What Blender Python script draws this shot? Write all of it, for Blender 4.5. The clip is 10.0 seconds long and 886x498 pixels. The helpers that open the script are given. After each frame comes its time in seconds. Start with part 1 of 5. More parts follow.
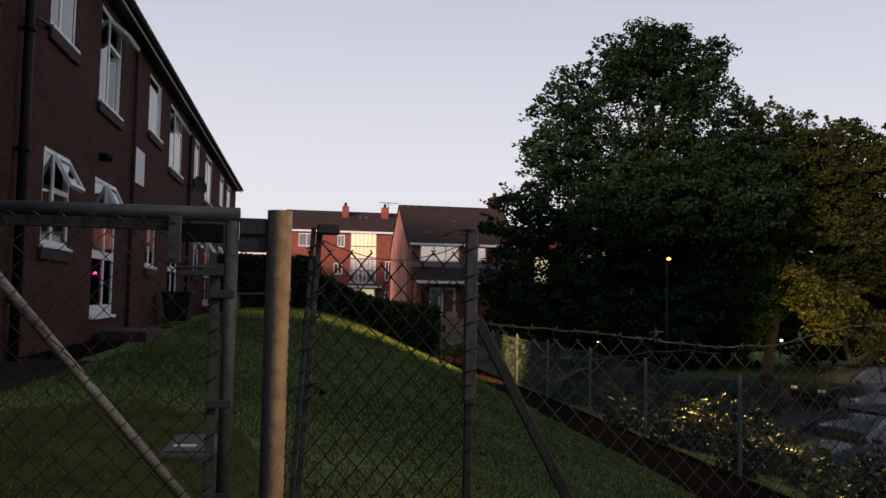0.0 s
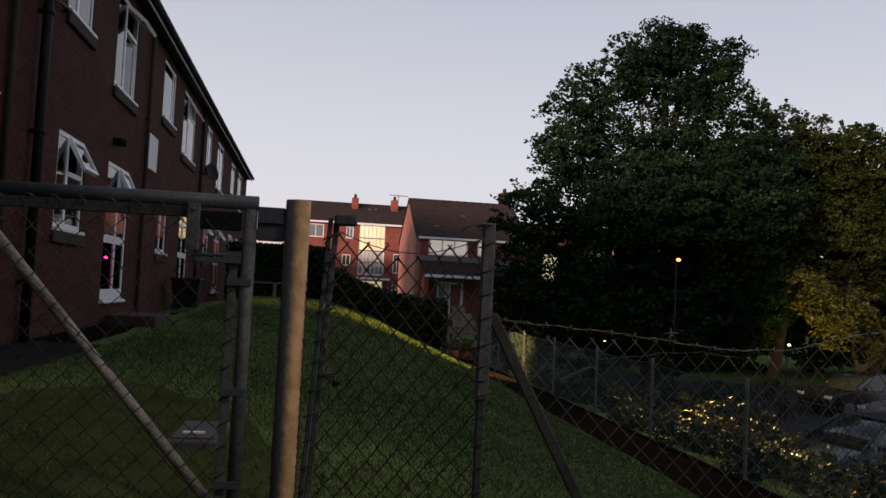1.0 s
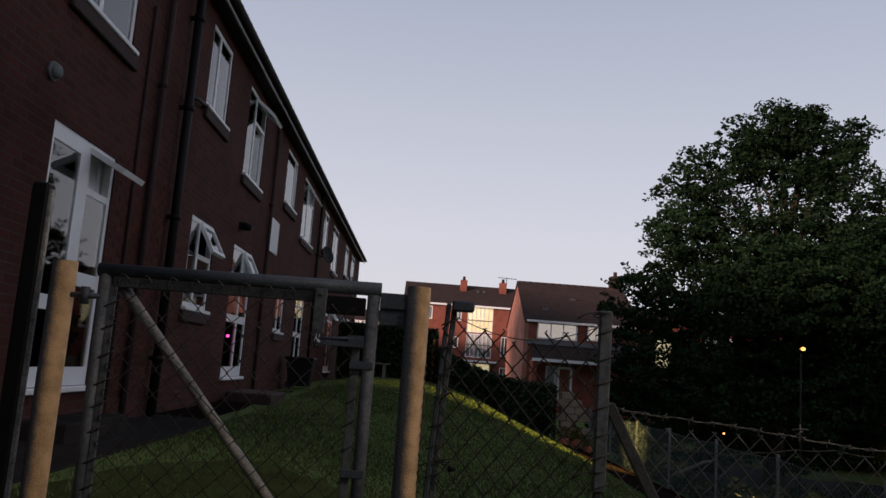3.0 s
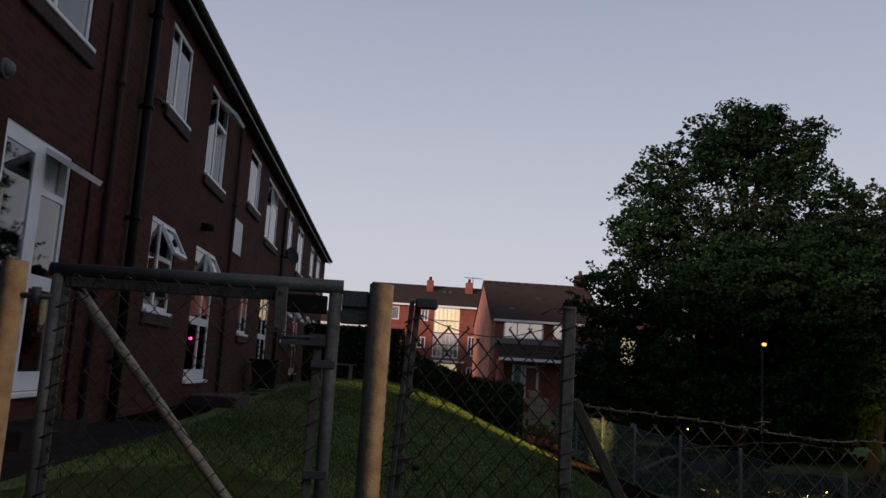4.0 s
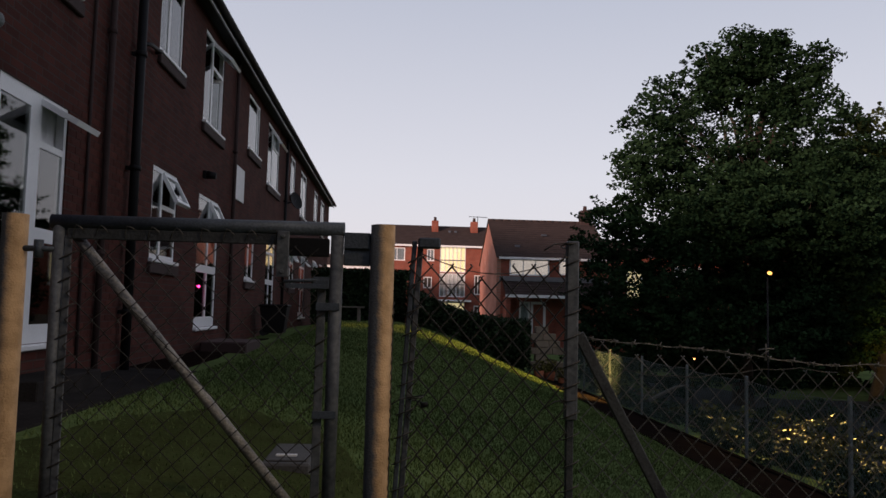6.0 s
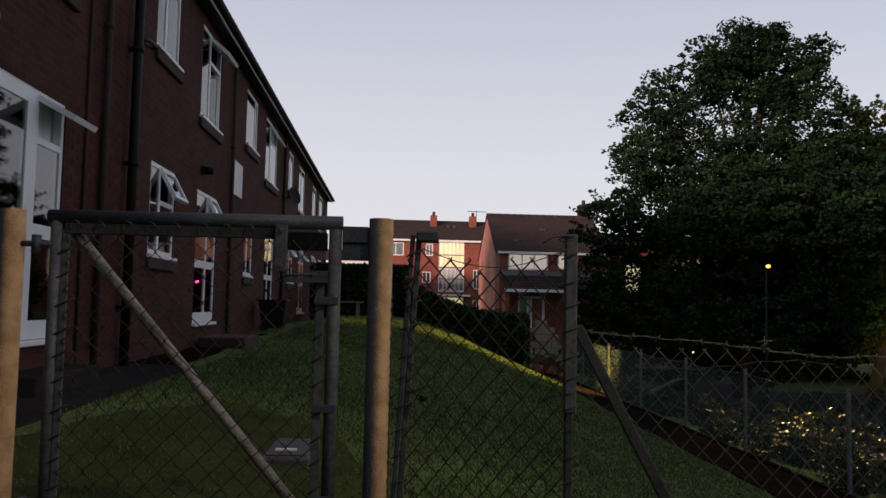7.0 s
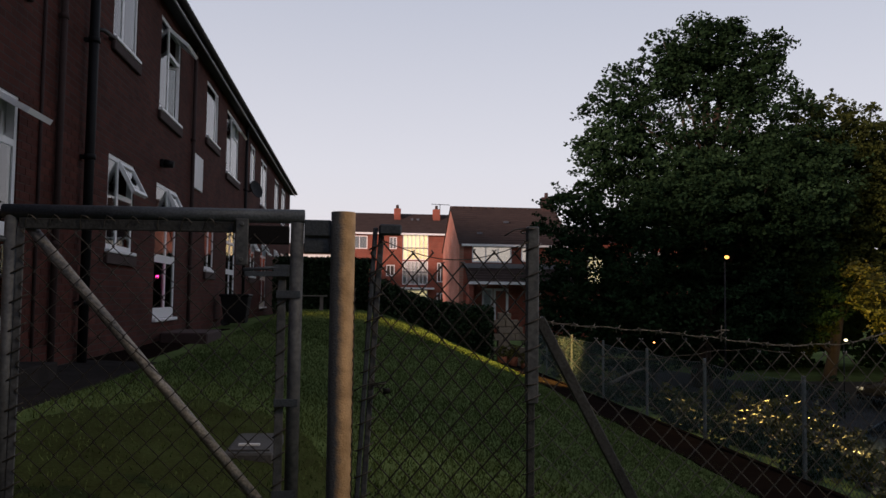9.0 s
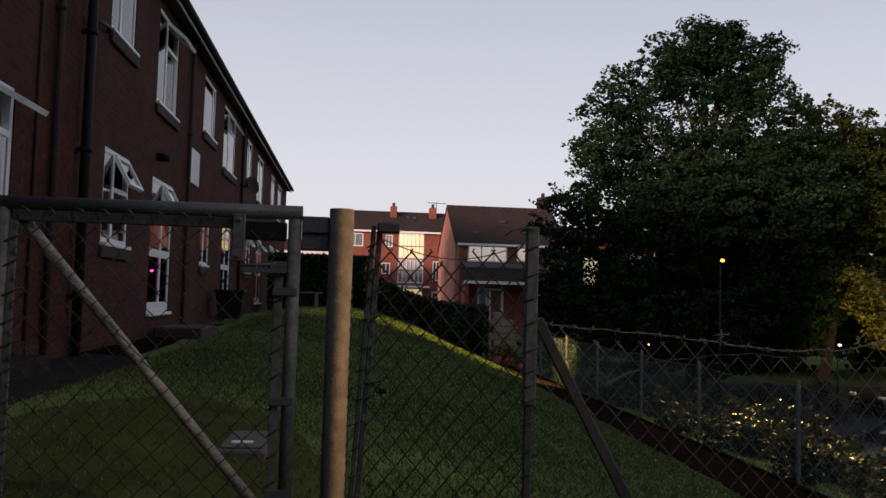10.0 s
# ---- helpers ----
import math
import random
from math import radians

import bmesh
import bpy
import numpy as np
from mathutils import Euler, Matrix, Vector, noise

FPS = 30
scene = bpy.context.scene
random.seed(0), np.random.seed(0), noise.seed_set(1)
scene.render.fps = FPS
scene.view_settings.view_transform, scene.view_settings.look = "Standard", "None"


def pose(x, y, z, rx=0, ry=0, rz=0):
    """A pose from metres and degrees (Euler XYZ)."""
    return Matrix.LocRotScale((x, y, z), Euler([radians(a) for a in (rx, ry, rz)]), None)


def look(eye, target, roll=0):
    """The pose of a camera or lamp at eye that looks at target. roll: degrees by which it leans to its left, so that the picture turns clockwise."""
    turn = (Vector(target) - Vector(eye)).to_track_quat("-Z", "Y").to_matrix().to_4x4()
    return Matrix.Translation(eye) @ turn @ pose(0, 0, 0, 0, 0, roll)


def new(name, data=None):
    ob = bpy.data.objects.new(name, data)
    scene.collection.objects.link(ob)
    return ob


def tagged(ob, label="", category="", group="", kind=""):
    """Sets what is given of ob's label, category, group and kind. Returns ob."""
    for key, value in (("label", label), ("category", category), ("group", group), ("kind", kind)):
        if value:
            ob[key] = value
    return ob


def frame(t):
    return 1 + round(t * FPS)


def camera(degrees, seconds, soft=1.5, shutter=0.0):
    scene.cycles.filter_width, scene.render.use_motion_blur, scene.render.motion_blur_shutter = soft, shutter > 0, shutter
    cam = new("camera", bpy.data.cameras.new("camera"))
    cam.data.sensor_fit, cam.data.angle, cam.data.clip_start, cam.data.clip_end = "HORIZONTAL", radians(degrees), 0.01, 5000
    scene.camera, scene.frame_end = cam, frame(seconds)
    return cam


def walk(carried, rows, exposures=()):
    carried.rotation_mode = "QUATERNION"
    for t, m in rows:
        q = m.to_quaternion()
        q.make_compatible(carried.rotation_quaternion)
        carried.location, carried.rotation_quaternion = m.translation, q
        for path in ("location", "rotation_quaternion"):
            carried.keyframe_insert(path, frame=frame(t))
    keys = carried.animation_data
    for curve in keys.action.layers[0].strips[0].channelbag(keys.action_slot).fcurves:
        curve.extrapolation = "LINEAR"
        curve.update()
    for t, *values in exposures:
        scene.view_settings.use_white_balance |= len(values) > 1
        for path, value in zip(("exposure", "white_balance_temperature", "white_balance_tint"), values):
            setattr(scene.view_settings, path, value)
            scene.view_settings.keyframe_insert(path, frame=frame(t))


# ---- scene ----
cam = camera(57.9, 10.0)
PATH = [
    (0, (0.256, 0.23, 1.718), (0.596, 2.197, 1.838), 1.1),
    (0.5, (0.246, 0.208, 1.714), (0.584, 2.176, 1.821), 1.8),
    (1, (0.225, 0.245, 1.718), (0.546, 2.217, 1.823), 2.8),
    (1.5, (0.217, 0.247, 1.717), (0.505, 2.221, 1.863), 3.2),
    (2, (0.204, 0.224, 1.714), (0.282, 2.216, 1.879), 3.4),
    (2.5, (0.181, 0.182, 1.73), (0.202, 2.162, 2.012), 4.2),
    (4, (0.2, 0.224, 1.719), (0.324, 2.198, 2.018), 3.4),
    (4.5, (0.201, 0.223, 1.718), (0.337, 2.201, 1.981), 2.2),
    (5, (0.205, 0.232, 1.718), (0.336, 2.22, 1.892), 1.8),
    (5.5, (0.21, 0.233, 1.718), (0.334, 2.223, 1.871), 1.6),
    (7, (0.214, 0.235, 1.712), (0.337, 2.226, 1.849), 1.2),
    (7.5, (0.216, 0.232, 1.712), (0.401, 2.219, 1.843), 1.0),
    (8, (0.219, 0.225, 1.71), (0.416, 2.211, 1.838), 0.9),
    (8.5, (0.22, 0.222, 1.711), (0.427, 2.207, 1.835), 0.7),
    (9, (0.219, 0.227, 1.711), (0.432, 2.212, 1.832), 0.7),
    (9.5, (0.217, 0.24, 1.71), (0.427, 2.225, 1.827), 0.9),
    (10, (0.21, 0.26, 1.714), (0.434, 2.244, 1.832), 1.6),
]
EXPOSURES = [(0.0, 0.17, 6500, 10), (0.8, 0.08, 6500, 10), (2.0, -0.08, 6450, 10), (2.6, 0.02, 6400, 10), (3.8, -0.24, 6250, 10), (4.5, -0.26, 6200, 10), (5.2, 0.0, 6450, 10), (7.0, 0.09, 6480, 10), (10.0, 0.08, 6500, 10)]
walk(cam, [(t, look(eye, target, roll)) for t, eye, target, roll in PATH], EXPOSURES)

# ---- world and light ----
world = bpy.data.worlds.new("dusk")
scene.world = world
world.use_nodes = True
wn, wl = world.node_tree.nodes, world.node_tree.links
sky = wn.new("ShaderNodeTexSky")
sky.sky_type = "NISHITA"
sky.sun_disc = False
sky.sun_elevation = radians(3.0)
sky.sun_rotation = radians(240)
sky.air_density, sky.dust_density, sky.ozone_density = 1.0, 2.0, 2.5
coord, split, tone, blend, gain = (wn.new("ShaderNode" + k) for k in ("TexCoord", "SeparateXYZ", "ValToRGB", "Mix", "Mix"))
wl.new(coord.outputs["Generated"], split.inputs[0])
wl.new(split.outputs[2], tone.inputs[0])
tone.color_ramp.elements[0].position, tone.color_ramp.elements[0].color = 0.0, (0.86, 0.80, 0.83, 1)
tone.color_ramp.elements[1].position, tone.color_ramp.elements[1].color = 1.0, (0.12, 0.13, 0.18, 1)
for at, shade in ((0.42, (0.50, 0.53, 0.64, 1)), (0.62, (0.30, 0.32, 0.40, 1))):
    tone.color_ramp.elements.new(at).color = shade
mid = tone.color_ramp.elements.new(0.16)
mid.color = (0.76, 0.75, 0.82, 1)
gain.data_type, gain.blend_type = "RGBA", "MULTIPLY"
gain.inputs["Factor"].default_value = 1.0
gain.inputs["B"].default_value = (0.15, 0.15, 0.15, 1)
wl.new(sky.outputs[0], gain.inputs["A"])
blend.data_type = "RGBA"
blend.inputs["Factor"].default_value = 0.88
wl.new(gain.outputs["Result"], blend.inputs["A"])
wl.new(tone.outputs[0], blend.inputs["B"])
west, glow = wn.new("ShaderNodeMapRange"), wn.new("ShaderNodeMix")   # afterglow in the west
west.interpolation_type = "SMOOTHSTEP"
west.inputs["From Min"].default_value, west.inputs["From Max"].default_value = -0.40, -1.0
west.inputs["To Min"].default_value, west.inputs["To Max"].default_value = 1.0, 1.6
wl.new(split.outputs[0], west.inputs["Value"])
glow.data_type, glow.blend_type = "RGBA", "MULTIPLY"
glow.inputs["Factor"].default_value = 1.0
wl.new(blend.outputs["Result"], glow.inputs["A"])
wl.new(west.outputs["Result"], glow.inputs["B"])
wl.new(glow.outputs["Result"], wn["Background"].inputs[0])
wn["Background"].inputs[1].default_value = 1.0

sun_data = bpy.data.lights.new("sun", "SUN")
sun_data.energy, sun_data.angle, sun_data.color = 3.9, radians(7), (1.0, 0.66, 0.54)
sun_lamp = new("sun", sun_data)
sun_lamp.matrix_world = look((-68, -24, 16), (4, 45, 3))

# ---- small helpers ----
W = -2.81          # face of the brick block
rng = random.Random(7)


def node_mat(name, base, rough=0.8, metal=0.0, var=0.25, scale=6.0, fine=60.0, bump=0.15, second=None, spec=0.3):
    """A surface with two scales of variation: broad patches and fine grain."""
    m = bpy.data.materials.new(name)
    m.use_nodes = True
    n, l = m.node_tree.nodes, m.node_tree.links
    b = n["Principled BSDF"]
    tc = n.new("ShaderNodeTexCoord")
    n1, n2 = n.new("ShaderNodeTexNoise"), n.new("ShaderNodeTexNoise")
    n1.inputs["Scale"].default_value, n2.inputs["Scale"].default_value = scale, fine
    n1.inputs["Detail"].default_value = n2.inputs["Detail"].default_value = 5
    l.new(tc.outputs["Object"], n1.inputs["Vector"])
    l.new(tc.outputs["Object"], n2.inputs["Vector"])
    ramp = n.new("ShaderNodeValToRGB")
    dark = [c * (1 - var) for c in base]
    light = list(second) if second else [min(1, c * (1 + var)) for c in base]
    ramp.color_ramp.elements[0].position, ramp.color_ramp.elements[1].position = 0.32, 0.68
    ramp.color_ramp.elements[0].color, ramp.color_ramp.elements[1].color = (*dark, 1), (*light, 1)
    mix = n.new("ShaderNodeMath")
    mix.operation = "MULTIPLY_ADD"
    mix.inputs[1].default_value = 0.5
    half = n.new("ShaderNodeMath")
    half.operation = "MULTIPLY"
    half.inputs[1].default_value = 0.5
    l.new(n2.outputs[0], half.inputs[0])
    l.new(n1.outputs[0], mix.inputs[0])
    l.new(half.outputs[0], mix.inputs[2])
    l.new(mix.outputs[0], ramp.inputs[0])
    l.new(ramp.outputs[0], b.inputs["Base Color"])
    b.inputs["Roughness"].default_value, b.inputs["Metallic"].default_value = rough, metal
    b.inputs["Specular IOR Level"].default_value = spec
    if bump:
        bp = n.new("ShaderNodeBump")
        bp.inputs["Strength"].default_value, bp.inputs["Distance"].default_value = bump, 0.01
        l.new(n2.outputs[0], bp.inputs["Height"])
        l.new(bp.outputs[0], b.inputs["Normal"])
    return m


def brick_mat(name, c1, c2, mortar, axis="yz", bump=0.6, length=0.225, height=0.075):
    m = bpy.data.materials.new(name)
    m.use_nodes = True
    n, l = m.node_tree.nodes, m.node_tree.links
    b = n["Principled BSDF"]
    tc, sp, cb = n.new("ShaderNodeTexCoord"), n.new("ShaderNodeSeparateXYZ"), n.new("ShaderNodeCombineXYZ")
    l.new(tc.outputs["Object"], sp.inputs[0])
    l.new(sp.outputs["XYZ".index(axis[0].upper())], cb.inputs[0])
    l.new(sp.outputs["XYZ".index(axis[1].upper())], cb.inputs[1])
    br = n.new("ShaderNodeTexBrick")
    br.inputs["Scale"].default_value = 1.0
    br.inputs["Brick Width"].default_value, br.inputs["Row Height"].default_value = length, height
    br.inputs["Mortar Size"].default_value, br.inputs["Mortar Smooth"].default_value = 0.008, 0.3
    br.inputs["Color1"].default_value, br.inputs["Color2"].default_value = (*c1, 1), (*c2, 1)
    br.inputs["Mortar"].default_value = (*mortar, 1)
    l.new(cb.outputs[0], br.inputs["Vector"])
    ns, ng = n.new("ShaderNodeTexNoise"), n.new("ShaderNodeTexNoise")
    ns.inputs["Scale"].default_value, ng.inputs["Scale"].default_value = 1.1, 90
    ns.inputs["Detail"].default_value = 6
    l.new(tc.outputs["Object"], ns.inputs["Vector"])
    l.new(tc.outputs["Object"], ng.inputs["Vector"])
    stain = n.new("ShaderNodeMix")
    stain.data_type, stain.blend_type = "RGBA", "MULTIPLY"
    stain.inputs["Factor"].default_value = 0.7
    ramp = n.new("ShaderNodeValToRGB")
    ramp.color_ramp.elements[0].position, ramp.color_ramp.elements[0].color = 0.3, (0.55, 0.52, 0.5, 1)
    ramp.color_ramp.elements[1].position, ramp.color_ramp.elements[1].color = 0.62, (1, 1, 1, 1)
    l.new(ns.outputs[0], ramp.inputs[0])
    l.new(br.outputs["Color"], stain.inputs["A"])
    l.new(ramp.outputs[0], stain.inputs["B"])
    l.new(stain.outputs["Result"], b.inputs["Base Color"])
    b.inputs["Roughness"].default_value = 0.9
    b.inputs["Specular IOR Level"].default_value = 0.15
    add = n.new("ShaderNodeMath")
    add.operation = "MULTIPLY_ADD"
    add.inputs[1].default_value = -1.0
    grain = n.new("ShaderNodeMath")
    grain.operation = "MULTIPLY"
    grain.inputs[1].default_value = 0.35
    l.new(ng.outputs[0], grain.inputs[0])
    l.new(br.outputs["Fac"], add.inputs[0])
    l.new(grain.outputs[0], add.inputs[2])
    bp = n.new("ShaderNodeBump")
    bp.inputs["Strength"].default_value, bp.inputs["Distance"].default_value = bump, 0.008
    l.new(add.outputs[0], bp.inputs["Height"])
    l.new(bp.outputs[0], b.inputs["Normal"])
    return m


def glass_mat(name, tint=(0.9, 0.95, 0.95)):
    m = bpy.data.materials.new(name)
    m.use_nodes = True
    n, l = m.node_tree.nodes, m.node_tree.links
    n.remove(n["Principled BSDF"])
    fr, gl, tr, mx = (n.new("ShaderNode" + k) for k in ("Fresnel", "BsdfGlossy", "BsdfTransparent", "MixShader"))
    fr.inputs[0].default_value = 2.1
    gl.inputs["Roughness"].default_value = 0.02
    tr.inputs[0].default_value = (*tint, 1)
    l.new(fr.outputs[0], mx.inputs[0])
    l.new(tr.outputs[0], mx.inputs[1])
    l.new(gl.outputs[0], mx.inputs[2])
    l.new(mx.outputs[0], n["Material Output"].inputs[0])
    return m


def glow_mat(name, color, strength):
    m = bpy.data.materials.new(name)
    m.use_nodes = True
    b = m.node_tree.nodes["Principled BSDF"]
    b.inputs["Base Color"].default_value = (*color, 1)
    b.inputs["Emission Color"].default_value = (*color, 1)
    b.inputs["Emission Strength"].default_value = strength
    return m


def leaf_mat(name, dark, light, rough=0.5, spec=0.3):
    m = bpy.data.materials.new(name)
    m.use_nodes = True
    n, l = m.node_tree.nodes, m.node_tree.links
    b = n["Principled BSDF"]
    geo, ramp = n.new("ShaderNodeNewGeometry"), n.new("ShaderNodeValToRGB")
    ramp.color_ramp.elements[0].color, ramp.color_ramp.elements[1].color = (*dark, 1), (*light, 1)
    l.new(geo.outputs["Random Per Island"], ramp.inputs[0])
    tc, ns, mx = n.new("ShaderNodeTexCoord"), n.new("ShaderNodeTexNoise"), n.new("ShaderNodeMix")
    mx.data_type, mx.blend_type = "RGBA", "MULTIPLY"
    mx.inputs["Factor"].default_value = 0.8
    ns.inputs["Scale"].default_value = 0.5
    r2 = n.new("ShaderNodeValToRGB")
    r2.color_ramp.elements[0].position, r2.color_ramp.elements[0].color = 0.35, (0.5, 0.55, 0.5, 1)
    r2.color_ramp.elements[1].position = 0.65
    l.new(tc.outputs["Object"], ns.inputs["Vector"])
    l.new(ns.outputs[0], r2.inputs[0])
    l.new(ramp.outputs[0], mx.inputs["A"])
    l.new(r2.outputs[0], mx.inputs["B"])
    l.new(mx.outputs["Result"], b.inputs["Base Color"])
    b.inputs["Roughness"].default_value = rough
    b.inputs["Specular IOR Level"].default_value = spec
    return m


M = dict(
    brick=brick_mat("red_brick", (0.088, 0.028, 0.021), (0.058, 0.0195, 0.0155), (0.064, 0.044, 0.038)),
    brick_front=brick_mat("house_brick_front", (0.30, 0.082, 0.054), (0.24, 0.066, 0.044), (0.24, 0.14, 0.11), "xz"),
    # paler copy of the front brick, low sun on the gable mixed into it
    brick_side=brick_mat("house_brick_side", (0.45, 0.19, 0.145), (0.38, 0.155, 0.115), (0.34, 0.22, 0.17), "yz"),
    brick_dark=node_mat("engineering_brick", (0.045, 0.028, 0.026), 0.85),
    white=node_mat("white_upvc", (0.78, 0.79, 0.80), 0.35, var=0.06, scale=3, bump=0.03),
    board=node_mat("weathered_white_board", (0.72, 0.72, 0.72), 0.6, var=0.08, bump=0.05),
    curtain=node_mat("net_curtain", (0.74, 0.74, 0.76), 0.9, var=0.1, scale=9, bump=0.2),
    black=node_mat("black_plastic", (0.007, 0.007, 0.008), 0.6, var=0.3, bump=0.05, spec=0.2),
    soffit=node_mat("dark_soffit", (0.03, 0.028, 0.028), 0.7),
    gutter=node_mat("grey_gutter", (0.16, 0.16, 0.17), 0.5, bump=0.05),
    roof=node_mat("brown_roof_tile", (0.05, 0.037, 0.034), 0.9, scale=2, fine=25, bump=0.4, spec=0.08),
    room=node_mat("dim_room", (0.10, 0.09, 0.085), 0.9, bump=0),
    galv=node_mat("galvanised_steel", (0.07, 0.084, 0.105), 0.55, 0.3, var=0.4, scale=9, fine=120, bump=0.25),
    galv_worn=node_mat("worn_galvanised_steel", (0.085, 0.098, 0.118), 0.62, 0.25, var=0.45, scale=14, fine=60, bump=0.15, second=(0.16, 0.17, 0.185)),
    pale_pipe=node_mat("pale_worn_pipe", (0.20, 0.20, 0.20), 0.6, 0.2, var=0.5, scale=11, fine=120, bump=0.4, second=(0.45, 0.43, 0.40)),
    wire=node_mat("weathered_wire", (0.036, 0.034, 0.033), 0.38, 0.5, var=0.55, scale=20, fine=200, bump=0.2, second=(0.10, 0.09, 0.08)),
    wire_pale=node_mat("bare_twisted_wire", (0.15, 0.142, 0.134), 0.5, 0.4, var=0.5, scale=22, fine=160, bump=0.2),
    old_steel=node_mat("blackened_steel", (0.034, 0.038, 0.042), 0.65, 0.2, var=0.45, scale=9, fine=90, bump=0.3, second=(0.075, 0.08, 0.085)),
    grey_post=node_mat("pale_grey_post", (0.15, 0.165, 0.165), 0.6, 0.1, var=0.3, scale=9, fine=70, bump=0.2),
    wire_green=node_mat("green_coated_wire", (0.065, 0.095, 0.105), 0.5, 0.0, var=0.3, bump=0),
    lawn=node_mat("mown_lawn", (0.102, 0.140, 0.052), 0.95, var=0.4, scale=0.9, fine=45, bump=0.4, spec=0.0),
    # worn: a darker, browner grass tone for the patch inside the gate
    worn=node_mat("brownish_grass", (0.060, 0.064, 0.023), 0.95, var=0.5, scale=2.2, fine=45, bump=0.6, second=(0.072, 0.092, 0.033), spec=0.0),
    earth=node_mat("dark_earth", (0.013, 0.009, 0.0075), 0.95, var=0.4, scale=3, fine=40, bump=0.8, spec=0.0),
    concrete=node_mat("stained_concrete", (0.20, 0.19, 0.185), 0.9, var=0.3, scale=4, fine=50, bump=0.4),
    paving=node_mat("paving_slab", (0.032, 0.029, 0.028), 0.95, var=0.35, scale=3, fine=50, bump=0.4, spec=0.0),
    path=node_mat("pinkish_pavement", (0.22, 0.17, 0.14), 0.9, var=0.25, scale=2, fine=40, bump=0.3, spec=0.05),
    asphalt=node_mat("asphalt", (0.05, 0.05, 0.052), 0.9, var=0.3, scale=1.5, fine=80, bump=0.5, spec=0.05),
    bark=node_mat("bark", (0.06, 0.045, 0.035), 0.95, var=0.4, scale=5, fine=30, bump=1.0),
    glass=glass_mat("window_glass"),
    leaf=leaf_mat("tree_leaf", (0.009, 0.022, 0.0095), (0.024, 0.049, 0.0215), 0.7, 0.03),
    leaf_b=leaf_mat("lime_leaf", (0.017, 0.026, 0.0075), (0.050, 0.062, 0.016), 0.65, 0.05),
    leaf_hedge=leaf_mat("hedge_leaf", (0.012, 0.026, 0.012), (0.034, 0.058, 0.024), 0.65, 0.12),
    # leaf green raised and yellowed, so part of the lamplight is in the colour
    leaf_bush=leaf_mat("lamp_yellow_leaf", (0.04, 0.05, 0.012), (0.17, 0.15, 0.03), 0.5, 0.2),
    blade=leaf_mat("grass_blade", (0.078, 0.114, 0.038), (0.165, 0.212, 0.080), 0.85, 0.0),
    stone=node_mat("rubble_stone", (0.12, 0.11, 0.095), 0.95, var=0.4, scale=6, fine=40, bump=0.8),
)


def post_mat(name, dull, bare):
    """Dull steel pipe with a lamplit tan side painted into its colour, ragged at the edge."""
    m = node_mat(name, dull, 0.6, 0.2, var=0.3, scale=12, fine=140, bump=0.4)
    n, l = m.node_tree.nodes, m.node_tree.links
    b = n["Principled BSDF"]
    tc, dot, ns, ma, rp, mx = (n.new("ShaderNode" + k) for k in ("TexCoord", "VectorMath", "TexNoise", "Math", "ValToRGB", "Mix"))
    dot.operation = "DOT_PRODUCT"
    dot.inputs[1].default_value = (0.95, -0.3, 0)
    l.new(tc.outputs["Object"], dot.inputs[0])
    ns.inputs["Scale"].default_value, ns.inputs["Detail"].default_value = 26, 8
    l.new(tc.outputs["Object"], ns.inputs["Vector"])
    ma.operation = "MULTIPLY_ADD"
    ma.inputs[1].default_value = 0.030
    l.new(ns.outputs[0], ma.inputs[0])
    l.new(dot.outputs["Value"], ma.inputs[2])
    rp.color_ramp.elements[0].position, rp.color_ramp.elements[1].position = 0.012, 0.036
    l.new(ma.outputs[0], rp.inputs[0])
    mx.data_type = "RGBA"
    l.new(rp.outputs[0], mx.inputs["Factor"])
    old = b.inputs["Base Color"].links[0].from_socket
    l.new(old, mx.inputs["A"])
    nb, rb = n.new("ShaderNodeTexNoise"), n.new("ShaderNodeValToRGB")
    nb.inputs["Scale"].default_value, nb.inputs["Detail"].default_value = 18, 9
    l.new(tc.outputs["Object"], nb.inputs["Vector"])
    # bare is the tan of the painted lit side, mottled by noise
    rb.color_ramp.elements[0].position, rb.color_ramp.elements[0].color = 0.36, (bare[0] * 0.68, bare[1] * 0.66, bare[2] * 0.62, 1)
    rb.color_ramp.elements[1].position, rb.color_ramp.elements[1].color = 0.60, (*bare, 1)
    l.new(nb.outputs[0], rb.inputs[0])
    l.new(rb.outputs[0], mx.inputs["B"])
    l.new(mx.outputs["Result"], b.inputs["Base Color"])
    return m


M["trim"] = node_mat("pale_grey_trim", (0.38, 0.38, 0.39), 0.5, var=0.15, bump=0.05)
M["post"] = post_mat("warm_sided_post_steel", (0.085, 0.092, 0.10), (0.54, 0.35, 0.18))


def bm_new():
    return bmesh.new()


def box(bm, x0, x1, y0, y1, z0, z1, m=None):
    v = [Vector((x, y, z)) for x in (x0, x1) for y in (y0, y1) for z in (z0, z1)]
    if m is not None:
        v = [m @ p for p in v]
    v = [bm.verts.new(p) for p in v]
    for f in ((0, 1, 3, 2), (4, 6, 7, 5), (0, 4, 5, 1), (2, 3, 7, 6), (0, 2, 6, 4), (1, 5, 7, 3)):
        bm.faces.new([v[i] for i in f])
    return bm


